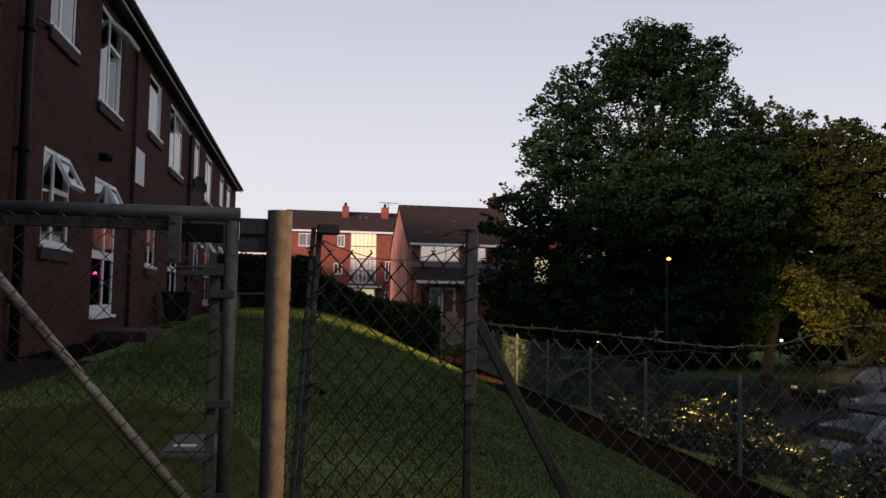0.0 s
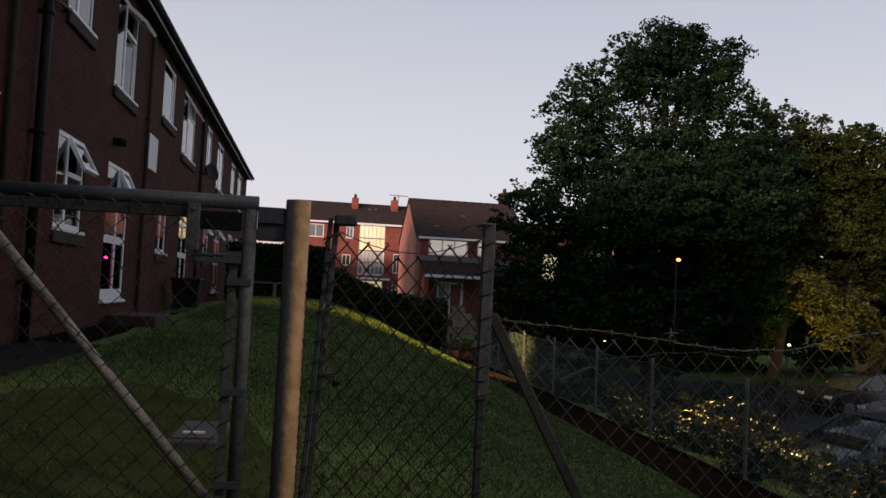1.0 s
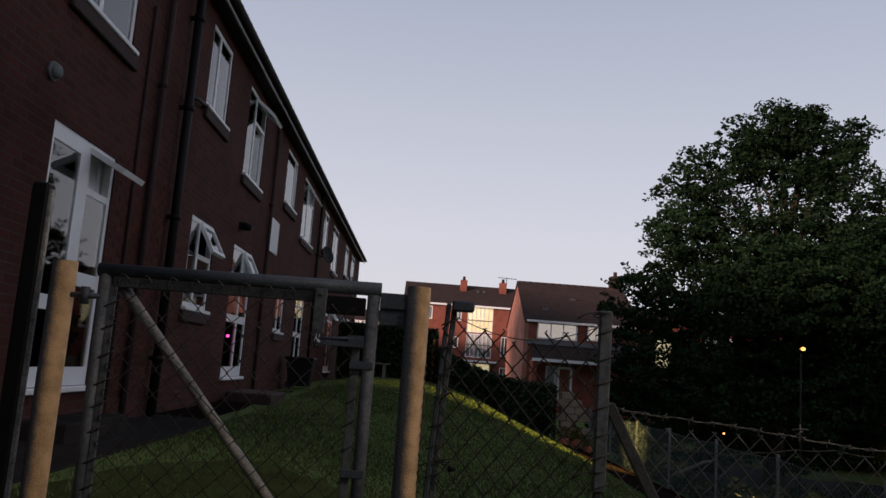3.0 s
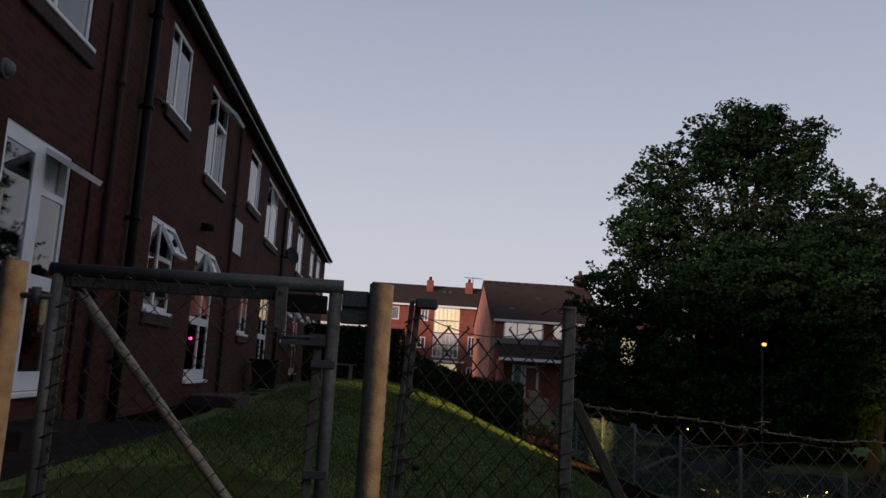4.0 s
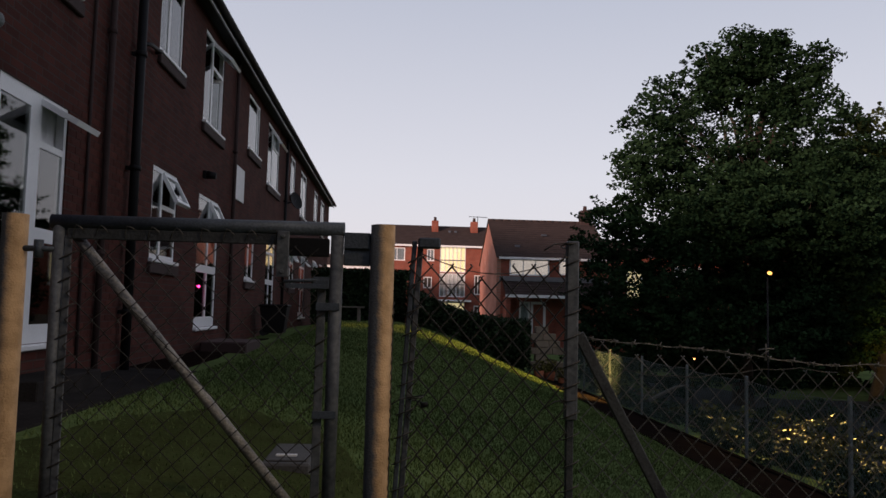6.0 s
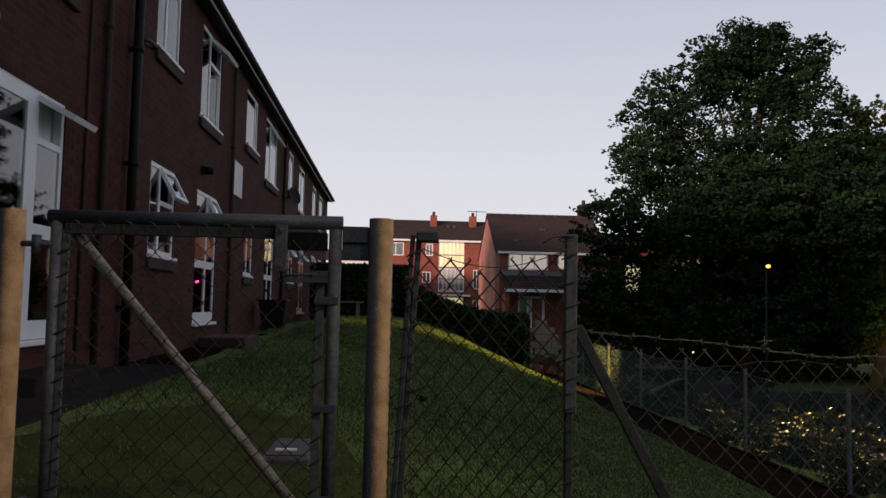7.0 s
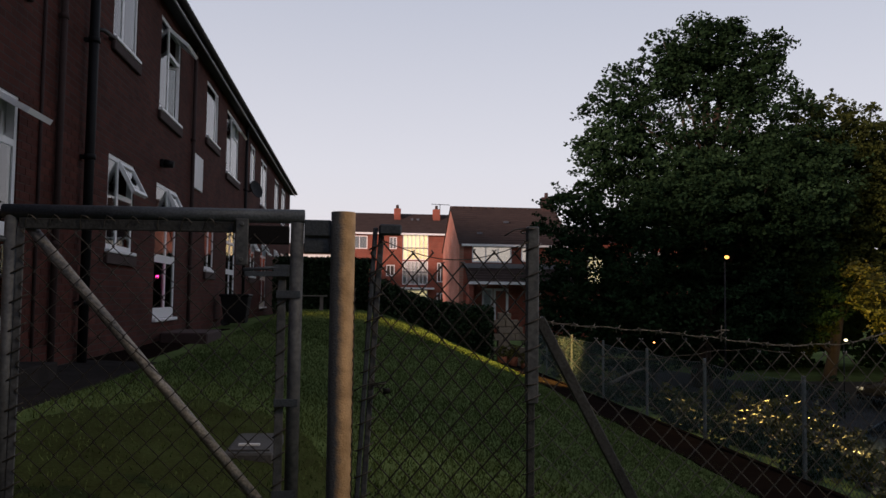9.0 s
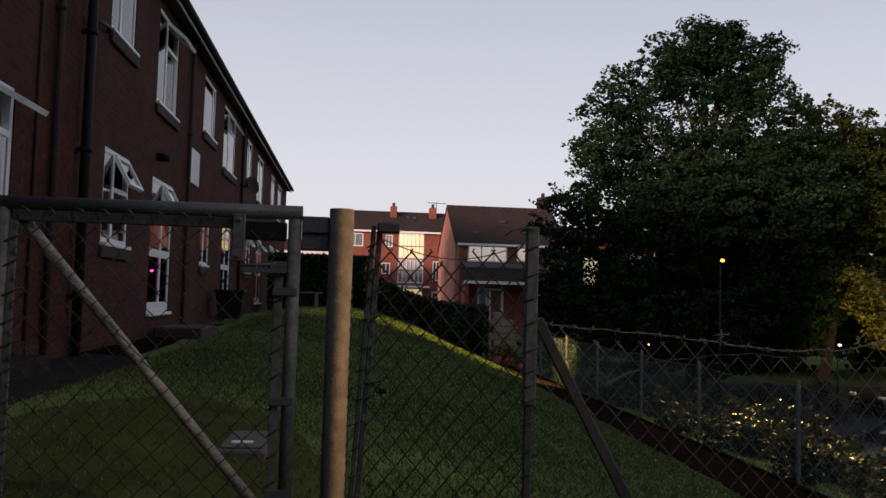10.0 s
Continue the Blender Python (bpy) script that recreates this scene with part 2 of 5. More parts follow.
def tube(bm, p, q, r, n=12, r2=None, cap=True):
    p, q = Vector(p), Vector(q)
    d = (q - p).normalized()
    a = d.orthogonal().normalized()
    b = d.cross(a)
    r2 = r if r2 is None else r2
    rings = []
    for c, rad in ((p, r), (q, r2)):
        rings.append([bm.verts.new(c + (a * math.cos(k * math.tau / n) + b * math.sin(k * math.tau / n)) * rad) for k in range(n)])
    for k in range(n):
        f = bm.faces.new((rings[0][k], rings[0][(k + 1) % n], rings[1][(k + 1) % n], rings[1][k]))
        f.smooth = n > 4
    if cap:
        bm.faces.new(rings[0][::-1])
        bm.faces.new(rings[1])
    return bm


def chain(bm, pts, r, n=4):
    """A tube through points, ring by ring."""
    pts = [Vector(p) for p in pts]
    rings = []
    for i, p in enumerate(pts):
        d = (pts[min(i + 1, len(pts) - 1)] - pts[max(i - 1, 0)]).normalized()
        a = d.cross(Vector((0.31, 0.77, 0.55))).normalized()
        b = d.cross(a)
        rings.append([bm.verts.new(p + (a * math.cos(k * math.tau / n) + b * math.sin(k * math.tau / n)) * (r[i] if isinstance(r, list) else r)) for k in range(n)])
    for s, t in zip(rings, rings[1:]):
        for k in range(n):
            bm.faces.new((s[k], s[(k + 1) % n], t[(k + 1) % n], t[k])).smooth = True
    bm.faces.new(rings[0][::-1])
    bm.faces.new(rings[-1])
    return bm


def mesh_of(name, bm, mat, bevel=0.0):
    if bevel:
        bmesh.ops.bevel(bm, geom=bm.edges[:], offset=bevel, segments=1, affect="EDGES", clamp_overlap=True)
    bmesh.ops.recalc_face_normals(bm, faces=bm.faces[:])
    me = bpy.data.meshes.new(name)
    bm.to_mesh(me)
    bm.free()
    me.materials.append(M[mat])
    return me


def part(name, bm, mat, parent, label="", bevel=0.0):
    ob = new(name, mesh_of(name, bm, mat, bevel))
    ob.parent = parent
    if mat == "glass":
        ob.visible_shadow = False
    return tagged(ob, label) if label else ob


def thing(name, label, category, group="", kind="", at=(0, 0, 0)):
    ob = new(name)
    ob.empty_display_size = 0.1
    ob.location = at
    return tagged(ob, label, category, group, kind)


def whole(name, bm, mat, label, category, group="", kind="", bevel=0.0):
    return tagged(new(name, mesh_of(name, bm, mat, bevel)), label, category, group, kind)


def smooth(a, b, v):
    u = min(1, max(0, (v - a) / (b - a)))
    return u * u * (3 - 2 * u)


XS_NEAR = [-2.8, -1, 0, 1.2, 3, 4.6, 5.7, 7, 9, 10, 60]
ZS_NEAR = [0.95, 0.88, 0.74, 0.45, 0, -0.4, -0.5, -0.75, -1.3, -1.95, -2.05]
XS_FAR = [-2.8, -1.3, 0.4, 1.2, 2.1, 3.1, 4.6, 5.7, 7, 9, 10, 60]
ZS_FAR = [1.05, 1.28, 1.27, 1.10, 0.82, 0.34, -0.28, -0.55, -0.8, -1.3, -1.95, -2.05]


def height(x, y):
    """The lie of the land: a bank that falls from the block to the car park, and drops to the gate's near side."""
    a, b = float(np.interp(x, XS_NEAR, ZS_NEAR)), float(np.interp(x, XS_FAR, ZS_FAR))
    s = smooth(8, 25, y)
    z = a * (1 - s) + b * s
    z -= 0.5 * (1 - smooth(0.8, 2.9, y)) * (1 - smooth(3, 6, x))
    far = smooth(26.5, 36, y)
    c = float(np.interp(x, [0, 10, 16, 60], [-0.2, -0.3, -1.6, -2.0]))
    return z * (1 - far) + c * far


# ---- ground ----
def ground():
    xs = [-1500, -400, -100, -30, -12, -6] + [round(-3 + 0.3 * k, 2) for k in range(48)] + [12 + 1.0 * k for k in range(29)] + [50, 70, 120, 400, 1500]
    ys = [-1500, -400, -100, -30, -10, -4] + [round(-2 + 0.4 * k, 2) for k in range(75)] + [29 + 1.0 * k for k in range(30)] + [65, 80, 120, 400, 1500]
    co = [(x, y, height(x, y) + (0.012 * noise.noise((x * 1.3, y * 1.3, 0)) if -3 < x < 9 and 0 < y < 30 else 0)) for y in ys for x in xs]
    k = len(xs)
    fs = [(j * k + i, j * k + i + 1, (j + 1) * k + i + 1, (j + 1) * k + i) for j in range(len(ys) - 1) for i in range(k - 1)]
    me = bpy.data.meshes.new("ground")
    me.from_pydata(co, [], fs)
    me.materials.append(M["lawn"])
    for p in me.polygons:
        p.use_smooth = True
    tagged(new("ground", me), "dark green mown grass bank sloping down from the block", "ground", kind="structure")


def sheet(name, x0, x1, y0, y1, mat, label, lift=0.02, step=0.4, wobble=0.0):
    nx, ny = max(2, int((x1 - x0) / step)), max(2, int((y1 - y0) / step))
    bm = bm_new()
    rows = []
    for j in range(ny + 1):
        y = y0 + (y1 - y0) * j / ny
        row = []
        for i in range(nx + 1):
            x = x0 + (x1 - x0) * i / nx
            if i in (0, nx):
                x += wobble * noise.noise((x * 2, y * 0.9, 3))
            row.append(bm.verts.new((x, y, height(x, y) + lift)))
        rows.append(row)
    for s, t in zip(rows, rows[1:]):
        for i in range(nx):
            bm.faces.new((s[i], s[i + 1], t[i + 1], t[i]))
    edge = [e for e in bm.edges if e.is_boundary]
    ex = bmesh.ops.extrude_edge_only(bm, edges=edge)
    for v in ex["geom"]:
        if isinstance(v, bmesh.types.BMVert):
            v.co.z -= 0.12
    return whole(name, bm, mat, label, name.replace("_", " "), kind="structure")


ground()
sheet("flower_bed", 4.55, 5.62, 2.0, 26, "earth", "bare dark earth strip along the foot of the fence", 0.03, 0.35, 0.25)
sheet("car_park", 10.3, 40, 4, 33, "asphalt", "dark asphalt car park below the bank", 0.03, 1.0)
sheet("pavement", 9.0, 10.25, 4, 30, "path", "pinkish worn pavement beside the car park", 0.06, 0.4)
sheet("block_path", W, -2.0, 3.4, 9.6, "paving", "dark worn paving outside the patio door", 0.02, 0.4)
# Dark sheet laid over the grass to darken the ground along the wall.
sheet("wall_border", W, -2.25, 9.65, 16.5, "earth", "dark strip laid along the foot of the block", 0.02, 0.4, 0.12)


def brown_patch(cx, cy, rx, ry):
    """Darker brown ground with a ragged rounded edge that sinks into the grass."""
    bm = bm_new()
    n, rings = 72, []
    for j in range(1, 11):
        ring = []
        for k in range(n):
            a = math.tau * k / n
            u = j / 10 * (1 + 0.16 * noise.noise((2.2 * math.cos(a), 2.2 * math.sin(a), 4)) + 0.07 * noise.noise((8 * math.cos(a), 8 * math.sin(a), 7)))
            x, y = cx + rx * u * math.cos(a), cy + ry * u * math.sin(a)
            ring.append(bm.verts.new((x, y, height(x, y) + (0.014 if j < 10 else -0.03))))
        rings.append(ring)
    for p, q in zip(rings, rings[1:]):
        for k in range(n):
            bm.faces.new((p[k], p[(k + 1) % n], q[(k + 1) % n], q[k])).smooth = True
    bm.faces.new(rings[0])
    return whole("brown_grass", bm, "worn", "dull brown grass patch inside the gate", "worn grass", kind="structure")


brown_patch(-0.9, 4.1, 1.1, 2.9)


# ---- the brick block ----
# y0, y1, z0, z1 of every opening
UPPER = [(6.38, 7.70, 4.55, 6.0), (10.28, 11.35, 4.88, 6.0), (12.63, 14.0, 4.55, 6.0), (16.4, 17.75, 4.88, 6.0), (18.9, 20.75, 4.55, 6.0),
         (23.0, 24.1, 4.88, 6.0), (25.5, 27.2, 4.55, 6.0), (29.75, 31.2, 4.88, 6.0), (32.4, 34.1, 4.55, 6.0)]
LOWER = [(6.38, 7.68, 1.34, 3.45), (10.28, 11.42, 2.26, 3.43), (12.64, 14.05, 1.34, 3.41), (16.6, 17.6, 2.22, 3.3), (19.25, 20.6, 1.34, 3.41),
         (23.25, 24.5, 2.26, 3.35), (25.9, 27.5, 1.34, 3.41), (29.95, 31.2, 2.26, 3.41), (32.6, 34.1, 1.34, 3.41)]
BLOCK_END, EAVE = 36.4, 6.0


def wall_with_holes(bm, y0, y1, z0, z1, holes, x0, x1):
    ys = sorted({y0, y1, *[h[0] for h in holes], *[h[1] for h in holes]})
    zs = sorted({z0, z1, *[h[2] for h in holes], *[h[3] for h in holes]})
    vs = {}

    def v(x, y, z):
        key = (x, y, z)
        if key not in vs:
            vs[key] = bm.verts.new(key)
        return vs[key]

    def solid(a, b):
        if not (0 <= a < len(ys) - 1 and 0 <= b < len(zs) - 1):
            return False
        cy, cz = (ys[a] + ys[a + 1]) / 2, (zs[b] + zs[b + 1]) / 2
        return not any(h[0] < cy < h[1] and h[2] < cz < h[3] for h in holes)
    for a in range(len(ys) - 1):
        for b in range(len(zs) - 1):
            if not solid(a, b):
                continue
            ya, yb, za, zb = ys[a], ys[a + 1], zs[b], zs[b + 1]
            bm.faces.new((v(x1, ya, za), v(x1, yb, za), v(x1, yb, zb), v(x1, ya, zb)))
            bm.faces.new((v(x0, ya, zb), v(x0, yb, zb), v(x0, yb, za), v(x0, ya, za)))
            for da, db, e in ((-1, 0, (ya, za, ya, zb)), (1, 0, (yb, za, yb, zb)), (0, -1, (ya, za, yb, za)), (0, 1, (ya, zb, yb, zb))):
                if not solid(a + da, b + db):
                    bm.faces.new((v(x0, e[0], e[1]), v(x1, e[0], e[1]), v(x1, e[2], e[3]), v(x0, e[2], e[3])))
    return bm


# Added out of view to cut low southern skylight on trees and lawn.
wall = thing("sky_screen_south", "unseen brick wall added behind the gate path to block low sky", "wall", kind="structure")
part("brickwork", box(bm_new(), -30, 45, -15.3, -15, -2.4, 9), "brick_front", wall)
part("coping", box(bm_new(), -30, 45, -15.4, -14.9, 9, 9.12), "concrete", wall)
block = thing("apartment_block", "long two-storey red brick block with white windows under a dark roof", "building", kind="structure")
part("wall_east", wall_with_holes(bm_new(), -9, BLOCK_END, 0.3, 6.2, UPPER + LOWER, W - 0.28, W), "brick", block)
bm = bm_new()
box(bm, -9.5, W - 0.28, BLOCK_END - 0.28, BLOCK_END, 0.3, 6.2)
box(bm, -9.5, W - 0.28, -9, -8.72, 0.3, 6.2)
box(bm, -9.5, -9.22, -8.72, BLOCK_END - 0.28, 0.3, 6.2)
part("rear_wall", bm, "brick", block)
bm = bm_new()
box(bm, -9.2, W - 0.285, -8.7, BLOCK_END - 0.3, 1.0, 1.3)
box(bm, -9.2, W - 0.285, -8.7, BLOCK_END - 0.3, 3.6, 3.85)
box(bm, -9.2, W - 0.285, -8.7, BLOCK_END - 0.3, 6.13, 6.19)
box(bm, -6.3, -6.2, -8.7, BLOCK_END - 0.3, 1.31, 6.12)
for y in (9.0, 15.2, 21.8, 28.4):
    box(bm, -6.19, W - 0.285, y - 0.05, y + 0.05, 1.31, 6.12)
part("inner_walls", bm, "room", block)
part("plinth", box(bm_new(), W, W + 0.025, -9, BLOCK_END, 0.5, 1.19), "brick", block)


def stepped(bm, a, b, c0, c1, across, course=0.32, lip=0.03, thick=0.07):
    """One roof slope from a to b (distance across, height), its courses stepping, extruded from c0 to c1 along the other axis."""
    n = max(3, int(math.hypot(b[0] - a[0], b[1] - a[1]) / course))
    top = []
    for k in range(n):
        p = [a[i] + (b[i] - a[i]) * k / n for i in (0, 1)]
        q = [a[i] + (b[i] - a[i]) * (k + 1) / n for i in (0, 1)]
        top += [(p[0], p[1] + lip), (q[0], q[1] + 0.004)]
    prof = top + [(b[0], b[1] - thick), (a[0], a[1] - thick * 0.3)]
    ends = [[bm.verts.new((u, c, z) if across == "x" else (c, u, z)) for u, z in prof] for c in (c0, c1)]
    m = len(prof)
    for k in range(m):
        bm.faces.new((ends[0][k], ends[0][(k + 1) % m], ends[1][(k + 1) % m], ends[1][k]))
    for e in ends:
        for k in range(n):
            quad = [e[2 * k], e[2 * k + 1]]
            bm.faces.new(quad + [e[-2] if k == n - 1 else e[2 * k + 2], e[-1]])
    return bm


roof_b = part("roof", stepped(bm_new(), (-2.545, 6.345), (-6.2, 8.3), -9.2, BLOCK_END + 0.2, "x"), "roof", block, "dark brown tiled roof")
part("rear_slope", stepped(bm_new(), (-9.85, 6.345), (-6.201, 8.3), -9.2, BLOCK_END + 0.2, "x"), "roof", block)
eave_tile = mesh_of("eave_tile", tube(bm_new(), (-2.535, 0, 6.352), (-2.95, 0, 6.578), 0.013, 6, 0.02), "roof")
y = 3.0
while y < BLOCK_END + 0.1:   # rounded tile ends along the eave
    o = new("eave_tile", eave_tile)
    o.parent, o.location = roof_b, (0, y, 0)
    y += 0.30
part("soffit", box(bm_new(), W - 0.2, -2.62, -9, BLOCK_END + 0.1, 6.205, 6.23), "soffit", block)
part("fascia", box(bm_new(), -2.62, -2.60, -9, BLOCK_END + 0.1, 6.18, 6.33), "soffit", block)
bm = bm_new()
for k in range(8):
    a0, a1 = math.pi + k * math.pi / 8, math.pi + (k + 1) * math.pi / 8
    c = Vector((-2.54, 0, 6.27))
    p0, p1 = (c.x + 0.056 * math.cos(a0), c.z + 0.056 * math.sin(a0)), (c.x + 0.056 * math.cos(a1), c.z + 0.056 * math.sin(a1))
    q0, q1 = (c.x + 0.05 * math.cos(a0), c.z + 0.05 * math.sin(a0)), (c.x + 0.05 * math.cos(a1), c.z + 0.05 * math.sin(a1))
    vv = [bm.verts.new((p[0], yy, p[1])) for yy in (-9, BLOCK_END + 0.1) for p in (p0, p1, q1, q0)]
    for f in ((0, 1, 5, 4), (2, 3, 7, 6), (1, 2, 6, 5), (3, 0, 4, 7)):
        bm.faces.new([vv[i] for i in f])
part("gutter", bm, "soffit", block, "half-round dark gutter")
part("fascia_trim", box(bm_new(), -2.612, -2.588, -9, BLOCK_END + 0.1, 6.145, 6.178), "trim", block, "pale grey trim strip")


def sash(name, parent, hinge, axis, angle, y0, y1, z0, z1, x, t=0.05):
    """A glazed leaf turned about its hinge edge: axis 'top' swings out at the foot, 'side' swings out at the far edge."""
    m = Matrix.Translation(hinge) @ Matrix.Rotation(radians(angle), 4, axis) @ Matrix.Translation([-c for c in hinge])
    bm = wall_with_holes(bm_new(), y0, y1, z0, z1, [(y0 + t, y1 - t, z0 + t, z1 - t)], x - 0.025, x + 0.025)
    bm.transform(m)
    leaf = new(name, mesh_of(name, bm, "white"))
    leaf.parent = parent
    bm = box(bm_new(), x - 0.004, x + 0.004, y0 + t - 0.005, y1 - t + 0.005, z0 + t - 0.005, z1 - t + 0.005)
    bm.transform(m)
    part("pane", bm, "glass", leaf)
    return leaf


def window(name, o, mull, label, transom=None, curtain="", open_top=0.0, open_side=0.0, door=False, wide=False):
    """One glazed unit in an opening o: frame, mullion, panes, sill; optional open leaves in the far light."""
    y0, y1, z0, z1 = o
    x = W - 0.015
    root = thing(name, label, "door" if door else "window", kind="structure")
    ym = y0 + (y1 - y0) * mull
    hw = 0.10 if wide else 0.035
    zt = transom if transom else z1 - 0.45
    lights = [(y0 + 0.06, ym - hw), (ym + hw, y1 - 0.06)]
    holes = []
    for i, (a, b) in enumerate(lights):
        spans = [(z0 + 0.06, z1 - 0.06)]
        if door:
            spans = [(z0 + 0.16, z0 + 0.86), (z0 + 0.98, (zt - 0.03) if transom else z1 - 0.06)]
            if wide and i == 0:
                spans = [(z0 + 0.16, z0 + 0.62), (z0 + 0.74, z1 - 0.14)]
            elif transom:
                spans.append((zt + 0.03, z1 - 0.06))
        elif transom and i == 1:
            spans = [(z0 + 0.06, zt - 0.03), (zt + 0.03, z1 - 0.06)]
        holes.append([(a, b, c, d) for c, d in spans])
    part("window_frame", wall_with_holes(bm_new(), y0, y1, z0, z1, holes[0] + holes[1], x - 0.07, x), "white", root)
    for i in (0, 1):
        for s, (a, b, c, d) in enumerate(holes[i]):
            top = s == len(holes[i]) - 1
            if i == 1 and top and open_top:
                sash("top_light", root, (x, (a + b) / 2, d), "Y", -open_top, a - 0.02, b + 0.02, c - 0.02, d + 0.02, x)
            elif i == 1 and s == 0 and open_side:
                sash("casement", root, (x, b, (c + d) / 2), "Z", -open_side, a, b, c, d, x)
            else:
                part("pane", box(bm_new(), x - 0.018, x - 0.011, a, b, c, d), "glass", root)
    part("window_sill", box(bm_new(), x - 0.02, W + 0.06, y0 - 0.03, y1 + 0.03, z0 - 0.05, z0 - 0.003), "white", root, bevel=0.008)
    if not door:
        part("brick_sill", box(bm_new(), W, W + 0.05, y0 - 0.08, y1 + 0.08, z0 - 0.19, z0 - 0.055), "brick_dark", root, "dark sloped brick sill", bevel=0.01)
    if curtain:
        bm = bm_new()
        n = 40
        rows = [[bm.verts.new((x - 0.078 + 0.006 * math.sin(k * 1.3) + 0.003 * math.sin(k * 3.1), y0 + (y1 - y0) * k / n, z)) for k in range(n + 1)] for z in (z0 + 0.02, z1)]
        for k in range(n):
            bm.faces.new((rows[0][k], rows[0][k + 1], rows[1][k + 1], rows[1][k]))
        part("curtain", bm, curtain, root, "pale net curtain" if curtain == "curtain" else "orange glowing sheet standing in for reflected brick")
    return root


WHITE_W = "white plastic-framed window with a dark brick sill"
window("window_1", UPPER[0], 0.42, WHITE_W, 5.6, "curtain")
window("window_2", UPPER[1], 0.40, WHITE_W, None, "curtain")
window("window_3", UPPER[2], 0.42, "white plastic window with its casement and top light standing open", 5.55, "", 50, 62)
window("window_4", UPPER[3], 0.80, WHITE_W, None, "curtain")
window("window_5", UPPER[4], 0.42, "white plastic window with an open top light", 5.55, "curtain", 35)
window("window_6", UPPER[5], 0.42, WHITE_W, None, "curtain")
window("window_7", UPPER[6], 0.42, WHITE_W, None, "curtain")
window("window_8", UPPER[7], 0.42, WHITE_W, None, "curtain")
window("window_9", UPPER[8], 0.42, WHITE_W, None, "curtain")
window("window_10", LOWER[1], 0.40, "white plastic window with its top light tilted open", 2.95, "", 28)
window("window_11", LOWER[3], 0.42, WHITE_W, None, "curtain")
window("window_12", LOWER[5], 0.42, WHITE_W, 2.95, "curtain", 30)
window("window_13", LOWER[7], 0.42, WHITE_W, 2.95, "curtain", 30)
DOOR = "white plastic glazed patio door with a side light"
window("door_1", LOWER[0], 0.52, DOOR + " and open top light", 3.03, "curtain", 62, 0, True, True)
# Glowing sheet added for the warm brick reflection in the lower panes.
M["pane_glow"] = glow_mat("brick_reflection_glow", (1.0, 0.36, 0.10), 0.14)
door_1 = bpy.data.objects["door_1"]
part("curtain", box(bm_new(), W - 0.082, W - 0.078, LOWER[0][0] + 0.06, LOWER[0][1] - 0.06, 1.45, 2.12), "pane_glow", door_1, "orange glowing sheet standing in for reflected brick")
window("door_2", LOWER[2], 0.55, DOOR + " and open top light", 2.95, "curtain", 26, 0, True)
window("door_3", LOWER[4], 0.45, DOOR, 2.95, "curtain", 0, 0, True)
window("door_4", LOWER[6], 0.45, DOOR + " and open top light", 2.95, "curtain", 32, 0, True)
window("door_5", LOWER[8], 0.45, DOOR, 2.95, "curtain", 0, 0, True)

tagged(new("wall_panel", mesh_of("wall_panel", box(bm_new(), W, W + 0.03, 15.15, 16.05, 3.68, 4.32), "board", 0.004)), "plain white board fixed flat to the brick wall", "panel")


def downpipe(y, r, z0, z1, mat, label, joints=(), x=0.07):
    root = thing("downpipe", label, "pipe", at=(0, 0, 0))
    part("pipe", tube(bm_new(), (W + x, y, z0), (W + x, y, z1), r, 14), mat, root)
    for z in joints:
        part("bracket", box(tube(bm_new(), (W + x, y, z - 0.03), (W + x, y, z + 0.03), r * 1.25, 14), W, W + x, y - 0.03, y + 0.03, z - 0.02, z + 0.02), mat, root)
    return root


dp = downpipe(9.28, 0.052, 0.95, 6.2, "black", "black plastic soil pipe down the brick wall", (1.6, 3.2, 4.5, 5.6), 0.10)
part("branch", chain(bm_new(), [(W + 0.1, 9.28, 4.62), (W + 0.1, 9.6, 4.72), (W + 0.08, 10.05, 4.78), (W - 0.01, 10.15, 4.79)], 0.025, 8), "black", dp)
downpipe(8.52, 0.034, 0.95, 6.2, "brick_dark", "thin brown rainwater pipe on the brick wall", (2.2, 4.5), 0.05)
downpipe(8.12, 0.016, 0.95, 5.2, "brick_dark", "thin brown cable conduit on the brick wall", (), 0.02)
downpipe(14.98, 0.034, 0.95, 6.2, "brick_dark", "thin brown rainwater pipe on the brick wall", (2.2, 4.5), 0.05)
downpipe(21.8, 0.04, 0.95, 6.2, "black", "black plastic downpipe on the brick wall", (2.2, 4.5), 0.06)

# ---- gate and fence in front of the lawn ----
GY = 3.0


def link_mesh(bm, x0, x1, zb, zt, y, pitch=0.08, r=0.0032, depth=0.004, rise=0.047, along="x"):
    """Woven diamonds: one zigzag wire after another, each hooked into its neighbour. zb and zt give the lower and upper edge."""
    h = pitch * 0.5
    for k in range(int((x1 - x0) / h)):
        x = x0 + k * h
        low = zb(x) if callable(zb) else zb
        low = math.floor(low / (2 * rise)) * 2 * rise
        n = int((zt(x + h / 2) - low) / rise)
        pts = []
        for j in range(n + 1):
            side = (j + k) % 2
            z = low + j * rise
            px = x + (h + 0.0015 if side else -0.0015) + 0.012 * noise.noise((x * 2.5, z * 2.5, 5))
            z += 0.012 * noise.noise((x * 2.2, z * 2.2, 1))
            pts.append((px, y + depth * (1 if side else -1) + 0.015 * noise.noise((x * 2, z * 2, 9)), z))
        if len(pts) > 3:
            pts.append((pts[-1][0] + 0.008 * (1 if (n + k) % 2 == 0 else -1), y + 0.006, pts[-1][2] + 0.008))
            if along == "y":
                pts = [(p[1], p[0], p[2]) for p in pts]
            chain(bm, pts, r, 5)
    return bm


